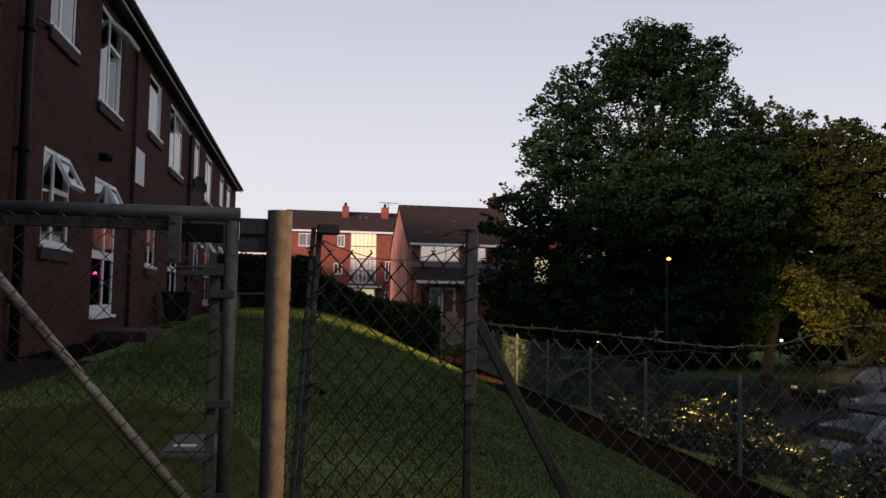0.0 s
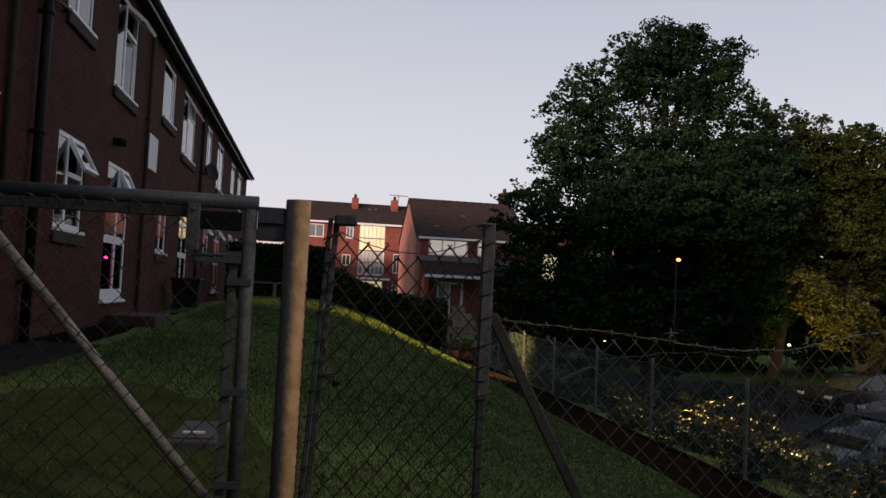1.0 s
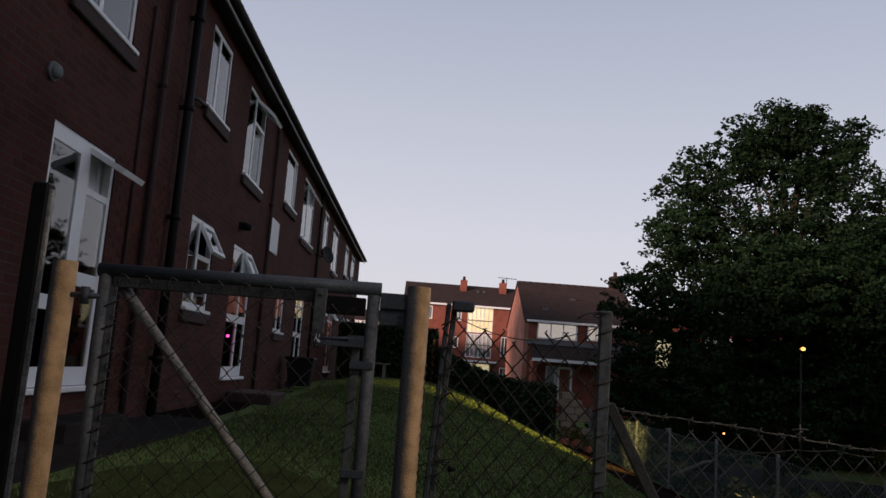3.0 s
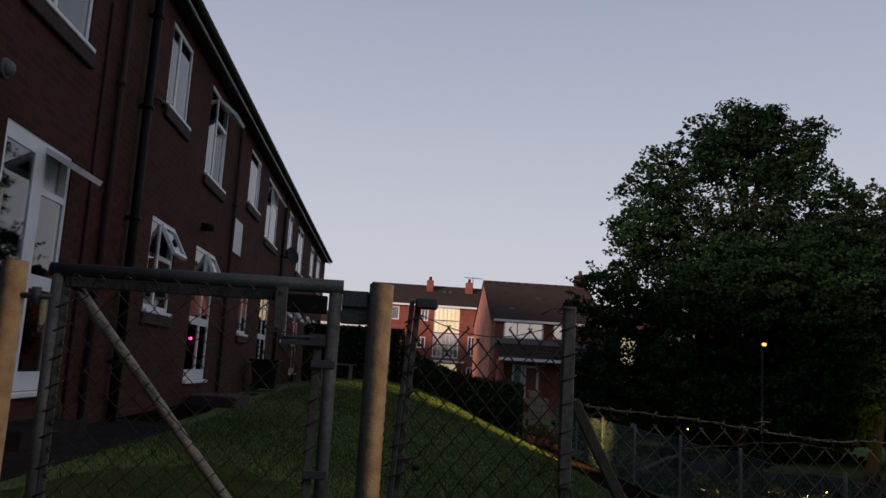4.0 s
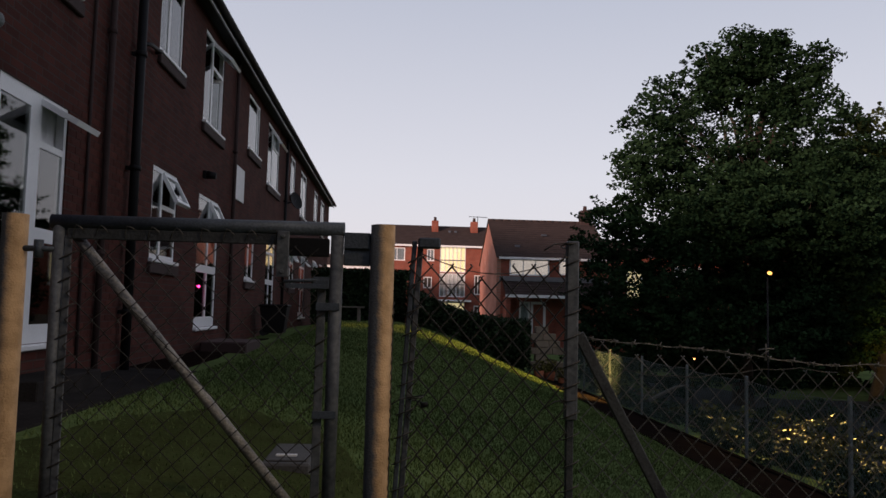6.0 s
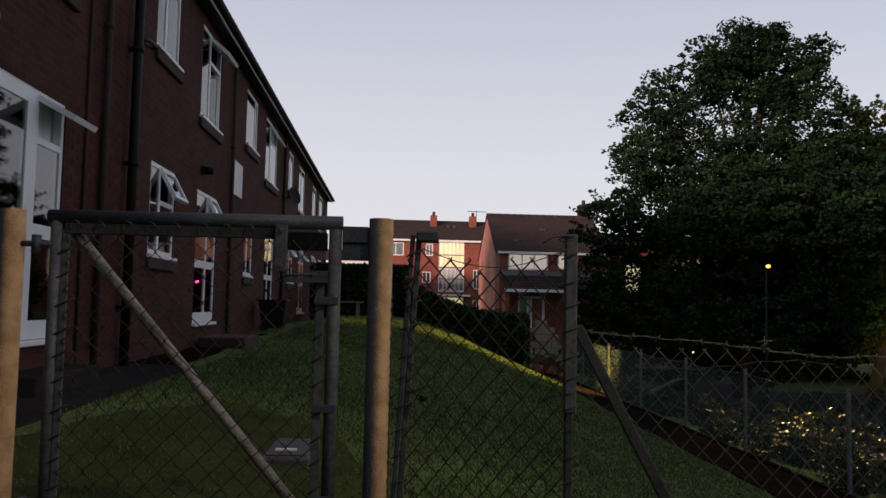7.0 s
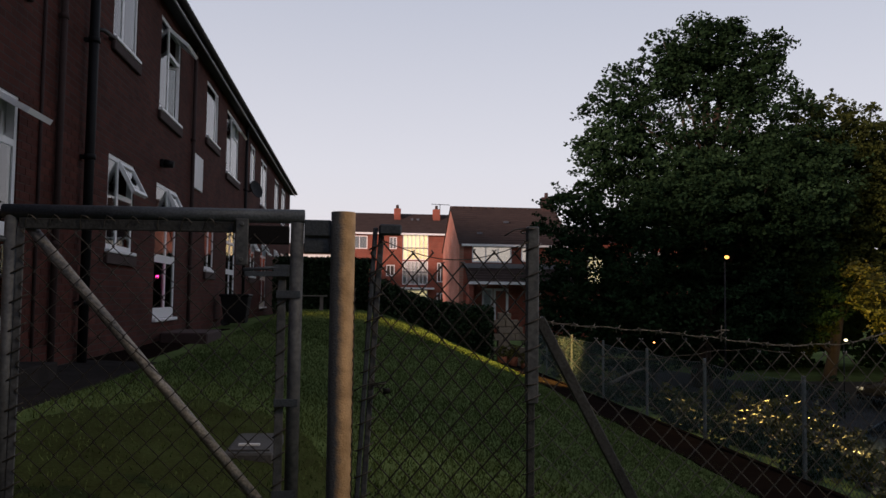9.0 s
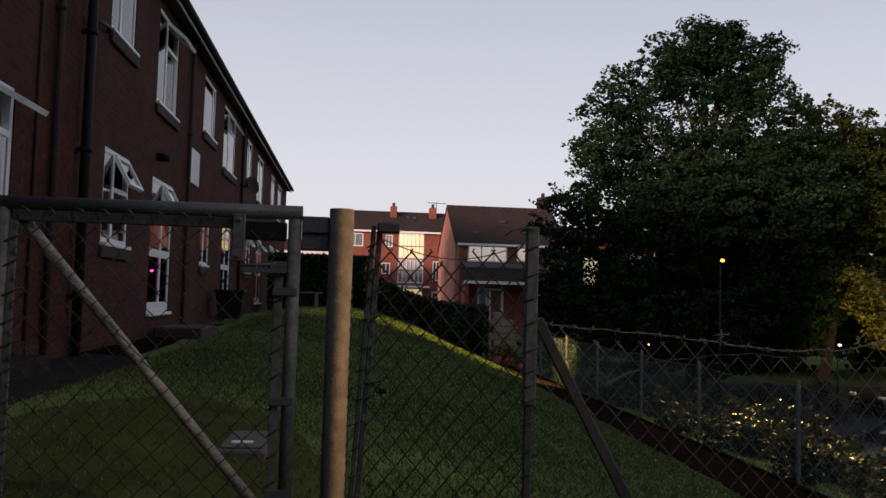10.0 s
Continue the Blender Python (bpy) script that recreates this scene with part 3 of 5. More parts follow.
gate = thing("garden_gate", "weathered galvanised steel gate with chain-link mesh and diagonal brace", "gate")
part("top_rail", tube(bm_new(), (-0.945, GY, 1.979), (0.038, GY, 1.982), 0.0245, 18), "galv", gate)
part("hinge_stile", tube(bm_new(), (-0.918, GY, 1.965), (-0.914, GY, 0.84), 0.0205, 16), "galv_worn", gate)
part("latch_stile", tube(bm_new(), (0.014, GY, 1.96), (0.012, GY, 0.84), 0.0225, 16), "galv_worn", gate)
part("bottom_rail", tube(bm_new(), (-0.9, GY, 0.86), (0.015, GY, 0.86), 0.0235, 16), "galv", gate)
part("diagonal_brace", tube(bm_new(), (-0.895, GY + 0.02, 1.965), (0.0, GY + 0.02, 0.905), 0.0175, 14), "pale_pipe", gate, "pale worn diagonal tube")
part("tension_bar", box(bm_new(), -0.048, -0.019, GY - 0.010, GY - 0.003, 0.86, 1.79), "galv_worn", gate, "flat worn bar down the latch side", bevel=0.002)
part("tension_bar", box(bm_new(), -0.896, -0.872, GY - 0.012, GY - 0.004, 0.86, 1.93), "galv_worn", gate, "flat worn bar down the hinge side", bevel=0.002)
part("tension_bar", box(bm_new(), -0.890, -0.19, GY - 0.014, GY - 0.004, 1.921, 1.959), "old_steel", gate, "dark flat bar below the top rail", bevel=0.003)
for z in (1.715, 1.352, 1.05):
    part("clip", box(bm_new(), -0.050, 0.03, GY - 0.026, GY - 0.022, z - 0.013, z + 0.013), "galv", gate, bevel=0.001)
bm = box(bm_new(), -0.187, -0.147, GY - 0.036, GY - 0.012, 1.812, 1.968)
for z in (1.83, 1.95):
    tube(bm, (-0.167, GY - 0.036, z), (-0.167, GY - 0.043, z), 0.008, 8)
part("latch_box", bm, "galv_worn", gate, "upright steel latch box with bolt heads", bevel=0.002)
part("latch_plate", box(bm_new(), -0.147, -0.012, GY - 0.02, GY + 0.01, 1.885, 1.947), "black", gate, bevel=0.003)
bm = box(bm_new(), -0.155, -0.008, GY - 0.035, GY - 0.014, 1.775, 1.792)
box(bm, -0.06, -0.008, GY - 0.035, GY - 0.014, 1.792, 1.815)
tube(bm, (-0.16, GY - 0.03, 1.797), (-0.045, GY - 0.03, 1.805), 0.006, 8)
part("latch_bar", bm, "galv", gate, "sliding steel latch bar", bevel=0.001)
bm = box(bm_new(), 0.037, 0.128, GY - 0.004, GY + 0.03, 1.858, 1.972)
box(bm, 0.038, 0.127, GY - 0.016, GY - 0.004, 1.915, 1.971)
part("keep_box", bm, "galv", gate, "flat dark blue-grey steel latch box", bevel=0.003)
part("chain_link", link_mesh(bm_new(), -0.875, -0.035, 0.88, lambda x: 1.935, GY - 0.019, 0.083, 0.0026, rise=0.0435), "wire", gate, "rusty chain-link wire mesh")
tie_x = mesh_of("wire_tie", chain(bm_new(), [(-0.016, -0.012, -0.05), (-0.010, -0.021, -0.022), (0.0, -0.026, -0.004), (0.012, -0.024, -0.010), (0.024, -0.018, -0.022)], 0.0016, 5), "wire_pale")
tie_z = mesh_of("wire_tie", chain(bm_new(), [(-0.022, -0.004, -0.012), (-0.019, -0.014, -0.010), (0.0, -0.016, 0.002), (0.019, -0.014, 0.014), (0.03, -0.008, 0.022)], 0.0027, 5), "wire")
for k in range(9):       # wire ends hooked over the top bar
    tie = new("wire_tie", tie_x)
    tie.parent, tie.location, tie.rotation_euler = gate, (-0.855 + 0.083 * k, GY, 1.972), (0, 0.25 * math.sin(k * 2.1), 0)
for k in range(12):      # wire ends wrapped round the upright bars
    for x, w in ((-0.888, 1.2), (-0.034, 0.9)):
        z = 1.86 - 0.087 * k
        if x > -0.5 and z > 1.78:
            continue
        tie = new("wire_tie", tie_z)
        tie.parent, tie.location, tie.scale = gate, (x, GY - 0.002, z + 0.008 * math.sin(k * 1.7)), (w, 1, 1)


def gate_post(x, label):
    root = thing("gate_post", label, "post", "gate posts", at=(x, GY, height(x, GY) - 0.05))
    top = 2.0 - root.location.z
    bm = bm_new()
    n, ro, ri = 24, 0.0415, 0.0375
    prof = [(ro, 0.0), (ro, top), (ri, top), (ri, top - 0.3)]
    rings = [[bm.verts.new((r * math.cos(k * math.tau / n), r * math.sin(k * math.tau / n), z)) for k in range(n)] for r, z in prof]
    for s, t in zip(rings, rings[1:]):
        for k in range(n):
            bm.faces.new((s[k], s[(k + 1) % n], t[(k + 1) % n], t[k])).smooth = True
    bm.faces.new(rings[-1])
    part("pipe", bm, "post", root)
    return root


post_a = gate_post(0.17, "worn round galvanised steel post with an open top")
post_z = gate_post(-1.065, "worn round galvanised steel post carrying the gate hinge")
part("lacing_wire", chain(bm_new(), [(0.041 + 0.004 * (k % 2), -0.012 + 0.006 * math.sin(k * 1.9), 0.6 - post_a.location.z + 0.016 * k) for k in range(72)], 0.0022, 4), "wire", post_a, "rusty zigzag of old lacing wire")
for z in (1.885, 1.02):
    part("hinge", tube(tube(bm_new(), (0.03, -0.01, z - post_z.location.z), (0.14, -0.01, z - post_z.location.z), 0.010, 8), (0.085, -0.01, z - 0.03 - post_z.location.z), (0.085, -0.01, z + 0.03 - post_z.location.z), 0.016, 10), "galv", post_z)

side_post = thing("fence_post", "tall dark weathered post with a pale worn bar beside the gate", "post")
part("post", box(bm_new(), -1.222, -1.162, GY + 0.0, GY + 0.06, height(-1.2, GY) - 0.1, 2.275), "black", side_post, bevel=0.008)
part("bar", box(bm_new(), -1.162, -1.146, GY + 0.004, GY + 0.02, height(-1.2, GY) - 0.1, 2.25), "pale_pipe", side_post, "pale worn flat bar", bevel=0.003)

FY = 3.28
fence = thing("chain_link_fence", "sagging rusty chain-link fence panel between two steel posts", "fence")
for x0, x1, y0, y1, base, lean in ((-0.022, -0.004, -0.012, 0.02, 0.206, 3.0), (0.0, 0.022, 0.004, 0.02, 0.206, 3.0)):
    part("post", box(bm_new(), x0, x1, y0, y1, 0, 1.46, Matrix.Translation((base + 0.018, FY, 0.515)) @ Matrix.Rotation(radians(lean), 4, "Y")), "galv" if x0 < -0.01 else "galv_worn", fence, bevel=0.003)
part("post", box(bm_new(), -0.023, 0.023, -0.02, 0.02, 0, 0.68, Matrix.Translation((0.896, FY, 1.31))), "galv_worn", fence, bevel=0.004)
part("post", box(bm_new(), -0.015, 0.015, -0.012, 0.012, 0, 0.84, Matrix.Translation((0.892, FY, 0.48))), "old_steel", fence, "thin blackened lower stub", bevel=0.004)
wrap = mesh_of("wire_tie", chain(bm_new(), [(-0.034, -0.002, -0.014), (-0.028, -0.022, -0.010), (0.0, -0.026, 0.002), (0.027, -0.022, 0.014), (0.032, -0.010, 0.018)], 0.0030, 5), "wire")
for k in range(13):      # mesh ends wrapped round both posts
    z = 1.90 - 0.094 * k
    for x in (0.226 + (z - 0.515) * 0.0524, 0.895):
        tie = new("wire_tie", wrap)
        tie.parent, tie.location = fence, (x, FY, z + 0.008 * math.sin(k * 2.7 + x))
lock = part("padlock", tube(bm_new(), (0.325, FY - 0.03, 1.357), (0.352, FY - 0.03, 1.362), 0.011, 10, 0.009), "black", fence, "small black clamp bolt")
part("post_clamp", box(bm_new(), 0.30, 0.385, FY - 0.035, FY + 0.02, 1.945, 1.985), "galv", fence, bevel=0.006)
part("chain_link", link_mesh(bm_new(), 0.27, 0.88, 0.62, lambda x: 1.945 - 0.20 * math.sin(min(1, max(0, (x - 0.30) / 0.58)) * math.pi) ** 0.8 * 0.35, FY - 0.015, r=0.0040), "wire", fence, "rusty chain-link wire mesh")
bm = bm_new()
chain(bm, [(0.3 + 0.58 * k / 12, FY - 0.02, 1.93 - 0.075 * math.sin(k / 12 * math.pi) + 0.006 * noise.noise((k, 0, 0))) for k in range(13)], 0.002, 5)
part("line_wire", bm, "wire", fence)
for z, x in ((1.36, 0.89), (1.36, 0.31), (1.955, 0.88)):
    bm = bm_new()
    chain(bm, [(x + 0.03 * math.cos(a), FY + 0.028 * math.sin(a), z + 0.005 * a) for a in [k * 0.7 for k in range(10)]] + [(x - 0.06, FY - 0.03, z + 0.02), (x - 0.10, FY - 0.03, z - 0.005)], 0.0028, 5)
    part("wire_tie", bm, "wire", fence)

wire_fence = thing("slack_wire_fence", "slack chain-link fence with a strut, drooping along its top wire", "fence")


def sag(x):
    return float(np.interp(x, [0.9, 0.95, 1.1, 1.4, 1.65, 1.9, 2.2, 2.4, 2.6, 3.6], [1.66, 1.62, 1.607, 1.588, 1.562, 1.535, 1.545, 1.60, 1.636, 1.62]))


part("strut", box(bm_new(), -0.021, 0.021, -0.012, 0.012, 0, 1.22, Matrix.Translation((1.50, FY, 0.56)) @ Matrix.Rotation(radians(-28.2), 4, "Y")), "old_steel", wire_fence, "leaning grey steel strut", bevel=0.004)
part("line_wire", chain(bm_new(), [(0.9 + 0.06 * k, FY + 0.004 * math.sin(k * 2.1), sag(0.9 + 0.06 * k) + 0.003 * math.sin(k * 1.7)) for k in range(46)], 0.0019, 5), "wire_pale", wire_fence, "twisted pale top wire")
part("line_wire", chain(bm_new(), [(0.9 + 0.03 * k, FY + 0.004 * math.sin(k * 1.3), sag(0.9 + 0.03 * k) + 0.0045 * math.cos(k * 1.3)) for k in range(91)], 0.0015, 4), "wire_pale", wire_fence, "thin wire twisted about the top wire")
bm = bm_new()
for a, b in (((-0.03, 0, 0.02), (0.035, 0, 0.026)), ((-0.004, -0.004, -0.02), (0.004, 0.004, 0.045)), ((-0.028, 0.003, -0.012), (0.012, -0.003, 0.02))):
    chain(bm, [a, [(p + q) / 2 + 0.004 for p, q in zip(a, b)], b], 0.0026, 5)
knot = part("wire_knot", bm, "wire_pale", wire_fence, "twisted knot of pale wire ends")
knot.location = (1.659, FY, sag(1.659) + 0.008)
bm = bm_new()
chain(bm, [(-0.013, -0.004, -0.012), (-0.005, 0.005, 0), (0.005, -0.004, 0.005), (0.012, 0, 0.009)], 0.0024, 4)
chain(bm, [(0.012, 0.004, -0.012), (0.002, -0.005, 0.004), (-0.009, 0, 0.006)], 0.0024, 4)
knuckle = mesh_of("knuckle", bm, "wire_pale")
for k in range(30):      # twisted wire ends along the top wire
    x = 0.97 + 0.088 * k + 0.008 * math.sin(k * 2.3)
    o = new("knuckle", knuckle)
    o.parent, o.location, o.rotation_euler = wire_fence, (x, FY, sag(x)), (0, 0.5 * math.sin(k * 1.9), 0.3 * math.sin(k))
part("line_wire", chain(bm_new(), [(1.1 + 0.05 * k, FY + 0.006, 1.50 - 0.02 * math.sin(k * 0.35) + 0.004 * math.sin(k * 1.9)) for k in range(18)], 0.0018, 5), "wire", wire_fence)
part("chain_link", link_mesh(bm_new(), 0.93, 3.55, 0.35, lambda x: sag(x) - 0.012, FY + 0.01, 0.09, 0.0026), "wire_pale", wire_fence, "weathered grey chain-link wire mesh")
part("post", tube(bm_new(), (3.6, FY, -0.2), (3.6, FY, 1.7), 0.025, 10), "galv", wire_fence)

# ---- fence along the foot of the bank ----
FX = 5.73
bank_fence = thing("bank_fence", "low green chain-link fence on slim grey posts", "fence")
fence_posts = [1.2, 4.1, 6.9, 9.66, 12.5, 15.03, 17.75, 20.4, 23.1, 25.8]
for y in fence_posts:
    b = height(FX, y) - 0.1
    part("post", box(bm_new(), FX - 0.022, FX + 0.022, y - 0.022, y + 0.022, b, 0.80), "grey_post", bank_fence, bevel=0.006)
part("line_wire", chain(bm_new(), [(FX - 0.035, y + d, 0.74 - 0.05 * math.sin(d / 2.7 * math.pi)) for y in fence_posts[:-1] for d in (0, 0.9, 1.8)], 0.003, 5), "wire", bank_fence)
part("chain_link", link_mesh(bm_new(), 1.2, 25.8, lambda y: height(FX, y), lambda y: 0.74, FX - 0.035, 0.09, 0.0029, along="y"), "wire_green", bank_fence, "fine green coated wire mesh")
bm = bm_new()
for k in range(27):
    y = 1.0 + k * 0.92
    z = height(5.66, y + 0.45)
    box(bm, 5.60, 5.69, y, y + 0.90, z - 0.15, z + 0.06 + 0.01 * noise.noise((y, 0, 0)))
whole("kerb", bm, "earth", "dark earth-stained concrete edging along the fence foot", "kerb", kind="structure", bevel=0.008)


# ---- leaves ----
def leaf_mesh(name, centres, size, mat, seed, flat=0.5):
    """Pointed folded leaves at the given centres."""
    g = np.random.default_rng(seed)
    n = len(centres)
    d = g.normal(size=(n, 3))
    d[:, 2] = d[:, 2] * flat - 0.25
    d /= np.linalg.norm(d, axis=1)[:, None]
    s = np.cross(d, g.normal(size=(n, 3)))
    s /= np.linalg.norm(s, axis=1)[:, None]
    up = np.cross(s, d)
    ln = size * g.uniform(0.6, 1.25, n)[:, None]
    c = np.asarray(centres)
    co = np.stack([c - d * ln * 0.5, c + s * ln * 0.34 + up * ln * 0.07 - d * ln * 0.05, c + d * ln * 0.5 - up * ln * 0.08, c - s * ln * 0.34 + up * ln * 0.07 - d * ln * 0.05], 1).reshape(-1, 3)
    me = bpy.data.meshes.new(name)
    me.vertices.add(4 * n)
    me.vertices.foreach_set("co", co.ravel())
    me.loops.add(4 * n)
    me.loops.foreach_set("vertex_index", np.arange(4 * n))
    me.polygons.add(n)
    me.polygons.foreach_set("loop_start", np.arange(n) * 4)
    me.polygons.foreach_set("loop_total", np.full(n, 4))
    me.materials.append(M[mat])
    me.update(calc_edges=True)
    me.validate()
    return me


def clumps(blobs, seed, per_area=20, leaves=50, spread=0.42, squash=0.5, gaps=()):
    """Leaf centres: sprays of leaves set over rounded masses, denser outside, with gaps between sprays."""
    g = np.random.default_rng(seed)
    out = []
    for x, y, z, r in blobs:
        k = max(6, int(per_area * r * r * (0.78 if z > 7.5 else 1.0)))
        v = g.normal(size=(k, 3))
        v /= np.linalg.norm(v, axis=1)[:, None]
        rad = r * (1.06 - 0.8 * g.random(k) ** 2.2)
        c = np.array((x, y, z)) + v * rad[:, None] * (1.0, 1.0, 0.92)
        for p, o in zip(c, v):
            wild = g.random() < 0.26
            m = int(leaves * g.uniform(0.5, 1.4) * (0.26 if wild else 1.0))
            q = g.normal(size=(m, 3))
            q *= (g.random(m) ** 0.45 / np.linalg.norm(q, axis=1))[:, None] * spread * (0.8 if wild else 1.45) * g.uniform(0.6, 1.3)
            q[:, 2] = q[:, 2] * squash - 0.10 * (q[:, 0] ** 2 + q[:, 1] ** 2) / spread
            if wild:             # a loose shoot that stands out of the mass
                along = o * (1, 1, 0.6) + np.array((0, 0, 0.32))
                q = q * 0.45 + along * g.random(m)[:, None] * min(0.55, 0.4 * r)
            out.append(p + q)
    out = np.concatenate(out)
    for gx, gz, gr in gaps:      # thin places in the crown
        d = np.hypot(out[:, 0] - gx - 0.3 * (out[:, 1] - 30), out[:, 2] - gz)
        out = out[g.random(len(out)) < 0.2 + 0.85 * (d / gr) ** 2]
    return out


def tree(label, base, top, blobs, mat, seed, r=0.28, size=0.27, per_area=20, leaves=50, gaps=()):
    root = thing("tree", label, "tree", "trees by the car park")
    g = random.Random(seed)
    bm = bm_new()
    pts = [Vector(base).lerp(Vector(top), k / 7) + Vector((0.12 * math.sin(k * 1.7 + seed), 0.12 * math.cos(k * 1.3), 0)) for k in range(8)]
    chain(bm, pts, [r * 1.35, r, r * 0.9, r * 0.78, r * 0.62, r * 0.46, r * 0.3, r * 0.12], 10)
    part("trunk", bm, "bark", root)
    for x, y, z, rad in blobs:
        s = pts[min(6, max(1, int(7 * (z - base[2]) / (top[2] - base[2]) * 0.7)))]
        e = Vector((x, y, z))
        mid = s.lerp(e, 0.5) + Vector((g.uniform(-0.3, 0.3), g.uniform(-0.3, 0.3), g.uniform(0.0, 0.5)))
        part("limb", chain(bm_new(), [s, s.lerp(mid, 0.5), mid, mid.lerp(e, 0.6), e + Vector((0, 0, rad * 0.4))], [0.10, 0.085, 0.065, 0.04, 0.015], 6), "bark", root)
    crown = new("crown", leaf_mesh("crown", clumps(blobs, seed, per_area, leaves, 0.33, 0.5, gaps), size, mat, seed))
    crown.parent = root
    return root


tree("tall dark-leaved broad tree with a ragged full crown", (13.6, 30.2, -2.1), (14.4, 30.2, 11.6),
     [(13.7, 30, 11.8, 1.2), (15.5, 30.2, 11.75, 1.2), (14.6, 30, 10.6, 1.4), (12.3, 29.8, 10.6, 1.3), (10.2, 30, 9.1, 1.3), (13.0, 30.5, 8.6, 2.4), (15.7, 30, 8.5, 2.1), (15.9, 29.8, 10.2, 0.9),
      (9.8, 29.6, 7.0, 1.4), (11.7, 30.2, 6.1, 2.5), (14.9, 29.8, 5.0, 3.0), (8.5, 29.6, 4.5, 1.5), (8.4, 29.4, 2.2, 1.6), (8.3, 29.2, 0.2, 1.5), (10.5, 29.6, 2.6, 2.6), (13.8, 29.4, 1.6, 2.7), (17.4, 30, 6.6, 2.2), (11.0, 29.2, 0.6, 1.8), (16.5, 29.6, 2.2, 2.2),
      (10.5, 30, 10.1, 0.75), (12.0, 30, 11.6, 0.7), (13.3, 30, 12.55, 0.5), (15.0, 30.1, 12.55, 0.5), (16.4, 30.1, 11.7, 0.7),
      (10.6, 27.6, 4.6, 1.3), (12.6, 27.0, 5.2, 1.6), (14.8, 27.2, 5.4, 1.7), (16.4, 27.8, 4.8, 1.6)],
     "leaf", 3, 0.34, 0.16, 46, 70, ((9.25, 2.5, 0.5), (9.2, 3.1, 0.55), (11.5, 3.35, 0.36), (10.9, 3.4, 0.25), (8.5, 3.3, 0.15), (12.5, 3.7, 0.25), (13.0, 8.9, 0.55), (14.2, 9.4, 0.4), (11.6, 8.2, 0.5), (14.8, 7.4, 0.45), (12.4, 7.4, 0.35), (10.9, 7.0, 0.4), (13.6, 7.6, 0.4), (12.0, 9.3, 0.35), (15.4, 9.2, 0.35)))
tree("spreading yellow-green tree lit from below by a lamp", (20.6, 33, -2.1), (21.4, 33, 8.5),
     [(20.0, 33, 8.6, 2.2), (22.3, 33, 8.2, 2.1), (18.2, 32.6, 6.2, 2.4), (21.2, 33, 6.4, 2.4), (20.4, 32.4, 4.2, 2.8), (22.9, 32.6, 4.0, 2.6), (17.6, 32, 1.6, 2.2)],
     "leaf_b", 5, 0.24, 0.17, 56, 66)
tree("yellow-green tree at the edge of the car park", (26.0, 33.5, -2.1), (26.2, 33.5, 8.0),
     [(24.9, 33.5, 8.3, 2.0), (27.3, 33.5, 8.2, 2.3), (24.6, 33.2, 6.0, 2.2), (25.4, 33, 4.2, 2.6), (28.3, 33.5, 4.2, 2.8), (30.5, 34, 6.2, 2.6), (26.4, 30.5, 1.2, 1.0)],
     "leaf_b", 8, 0.2, 0.17, 54, 66)
tree("slim young tree with a low lamp's yellow in its leaf colour", (20.9, 28, -2.1), (20.9, 28, 1.4),
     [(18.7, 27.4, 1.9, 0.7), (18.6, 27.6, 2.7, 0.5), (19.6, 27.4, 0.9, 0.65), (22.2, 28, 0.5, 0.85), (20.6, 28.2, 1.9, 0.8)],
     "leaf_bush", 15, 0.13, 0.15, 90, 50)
g = np.random.default_rng(11)
far_leaf = clumps([(15 + 1.3 * k + g.uniform(-.6, .6), 40 + g.uniform(-1.5, 1.5), g.uniform(-0.6, 3.6), g.uniform(1.8, 2.8)) for k in range(22)], 12, 9, 50, 0.7, gaps=((9.3, 3.2, 0.9), (11.4, 4.0, 0.6)))
ob = new("far_woodland", leaf_mesh("far_woodland", far_leaf, 0.45, "leaf", 12))
tagged(ob, "dark mass of shrubs and undergrowth behind the trees", "woodland", kind="stuff")


def hedge(label, x0, x1, y0, y1, top, seed, mat="leaf_hedge", size=0.11, count=9000):
    g = np.random.default_rng(seed)
    xs, ys = g.uniform(x0, x1, count), g.uniform(y0, y1, count)
    face = g.random(count)
    c = []
    for x, y, f in zip(xs, ys, face):
        t, b = top(x), height(x, y)
        if f < 0.45:
            c.append((x, y0 + 0.12 * g.normal() + 0.25 * noise.noise((x * 1.4, 0, f)), b + (t - b) * g.random()))
        elif f < 0.8:
            c.append((x, y, t - 0.12 + 0.06 * g.normal() + 0.12 * noise.noise((x * 1.3, y, 2))))
        else:
            e = x0 if f < 0.9 else x1
            c.append((e, y, b + (top(e) - 0.12 - b) * g.random()))
    root = thing("hedge", label, "hedge")
    ob = new("foliage", leaf_mesh("foliage", np.array(c), size, mat, seed))
    ob.parent = root
    bm = bm_new()
    n = 12
    for k in range(n):
        a, b = x0 + 0.15 + (x1 - x0 - 0.3) * k / n, x0 + 0.15 + (x1 - x0 - 0.3) * (k + 1) / n
        t = top((a + b) / 2)
        box(bm, a, b, y0 + 0.15, y1 - 0.15, height(a, y0) - 0.1, max(height(a, y0) + 0.1, t - 0.18))
    part("core", bm, "leaf_hedge", root)
    return root


hedge("tall dark evergreen hedge at the top of the lawn", -2.4, 0.75, 26.0, 27.6, lambda x: 2.95, 21, count=12000)
hedge("clipped dark hedge stepping down beside the lawn", 0.8, 4.55, 25.4, 27.0, lambda x: float(np.interp(x, [0.8, 1.3, 2.2, 3.2, 4.6], [2.35, 2.1, 1.75, 1.5, 1.42])), 22, count=14000)


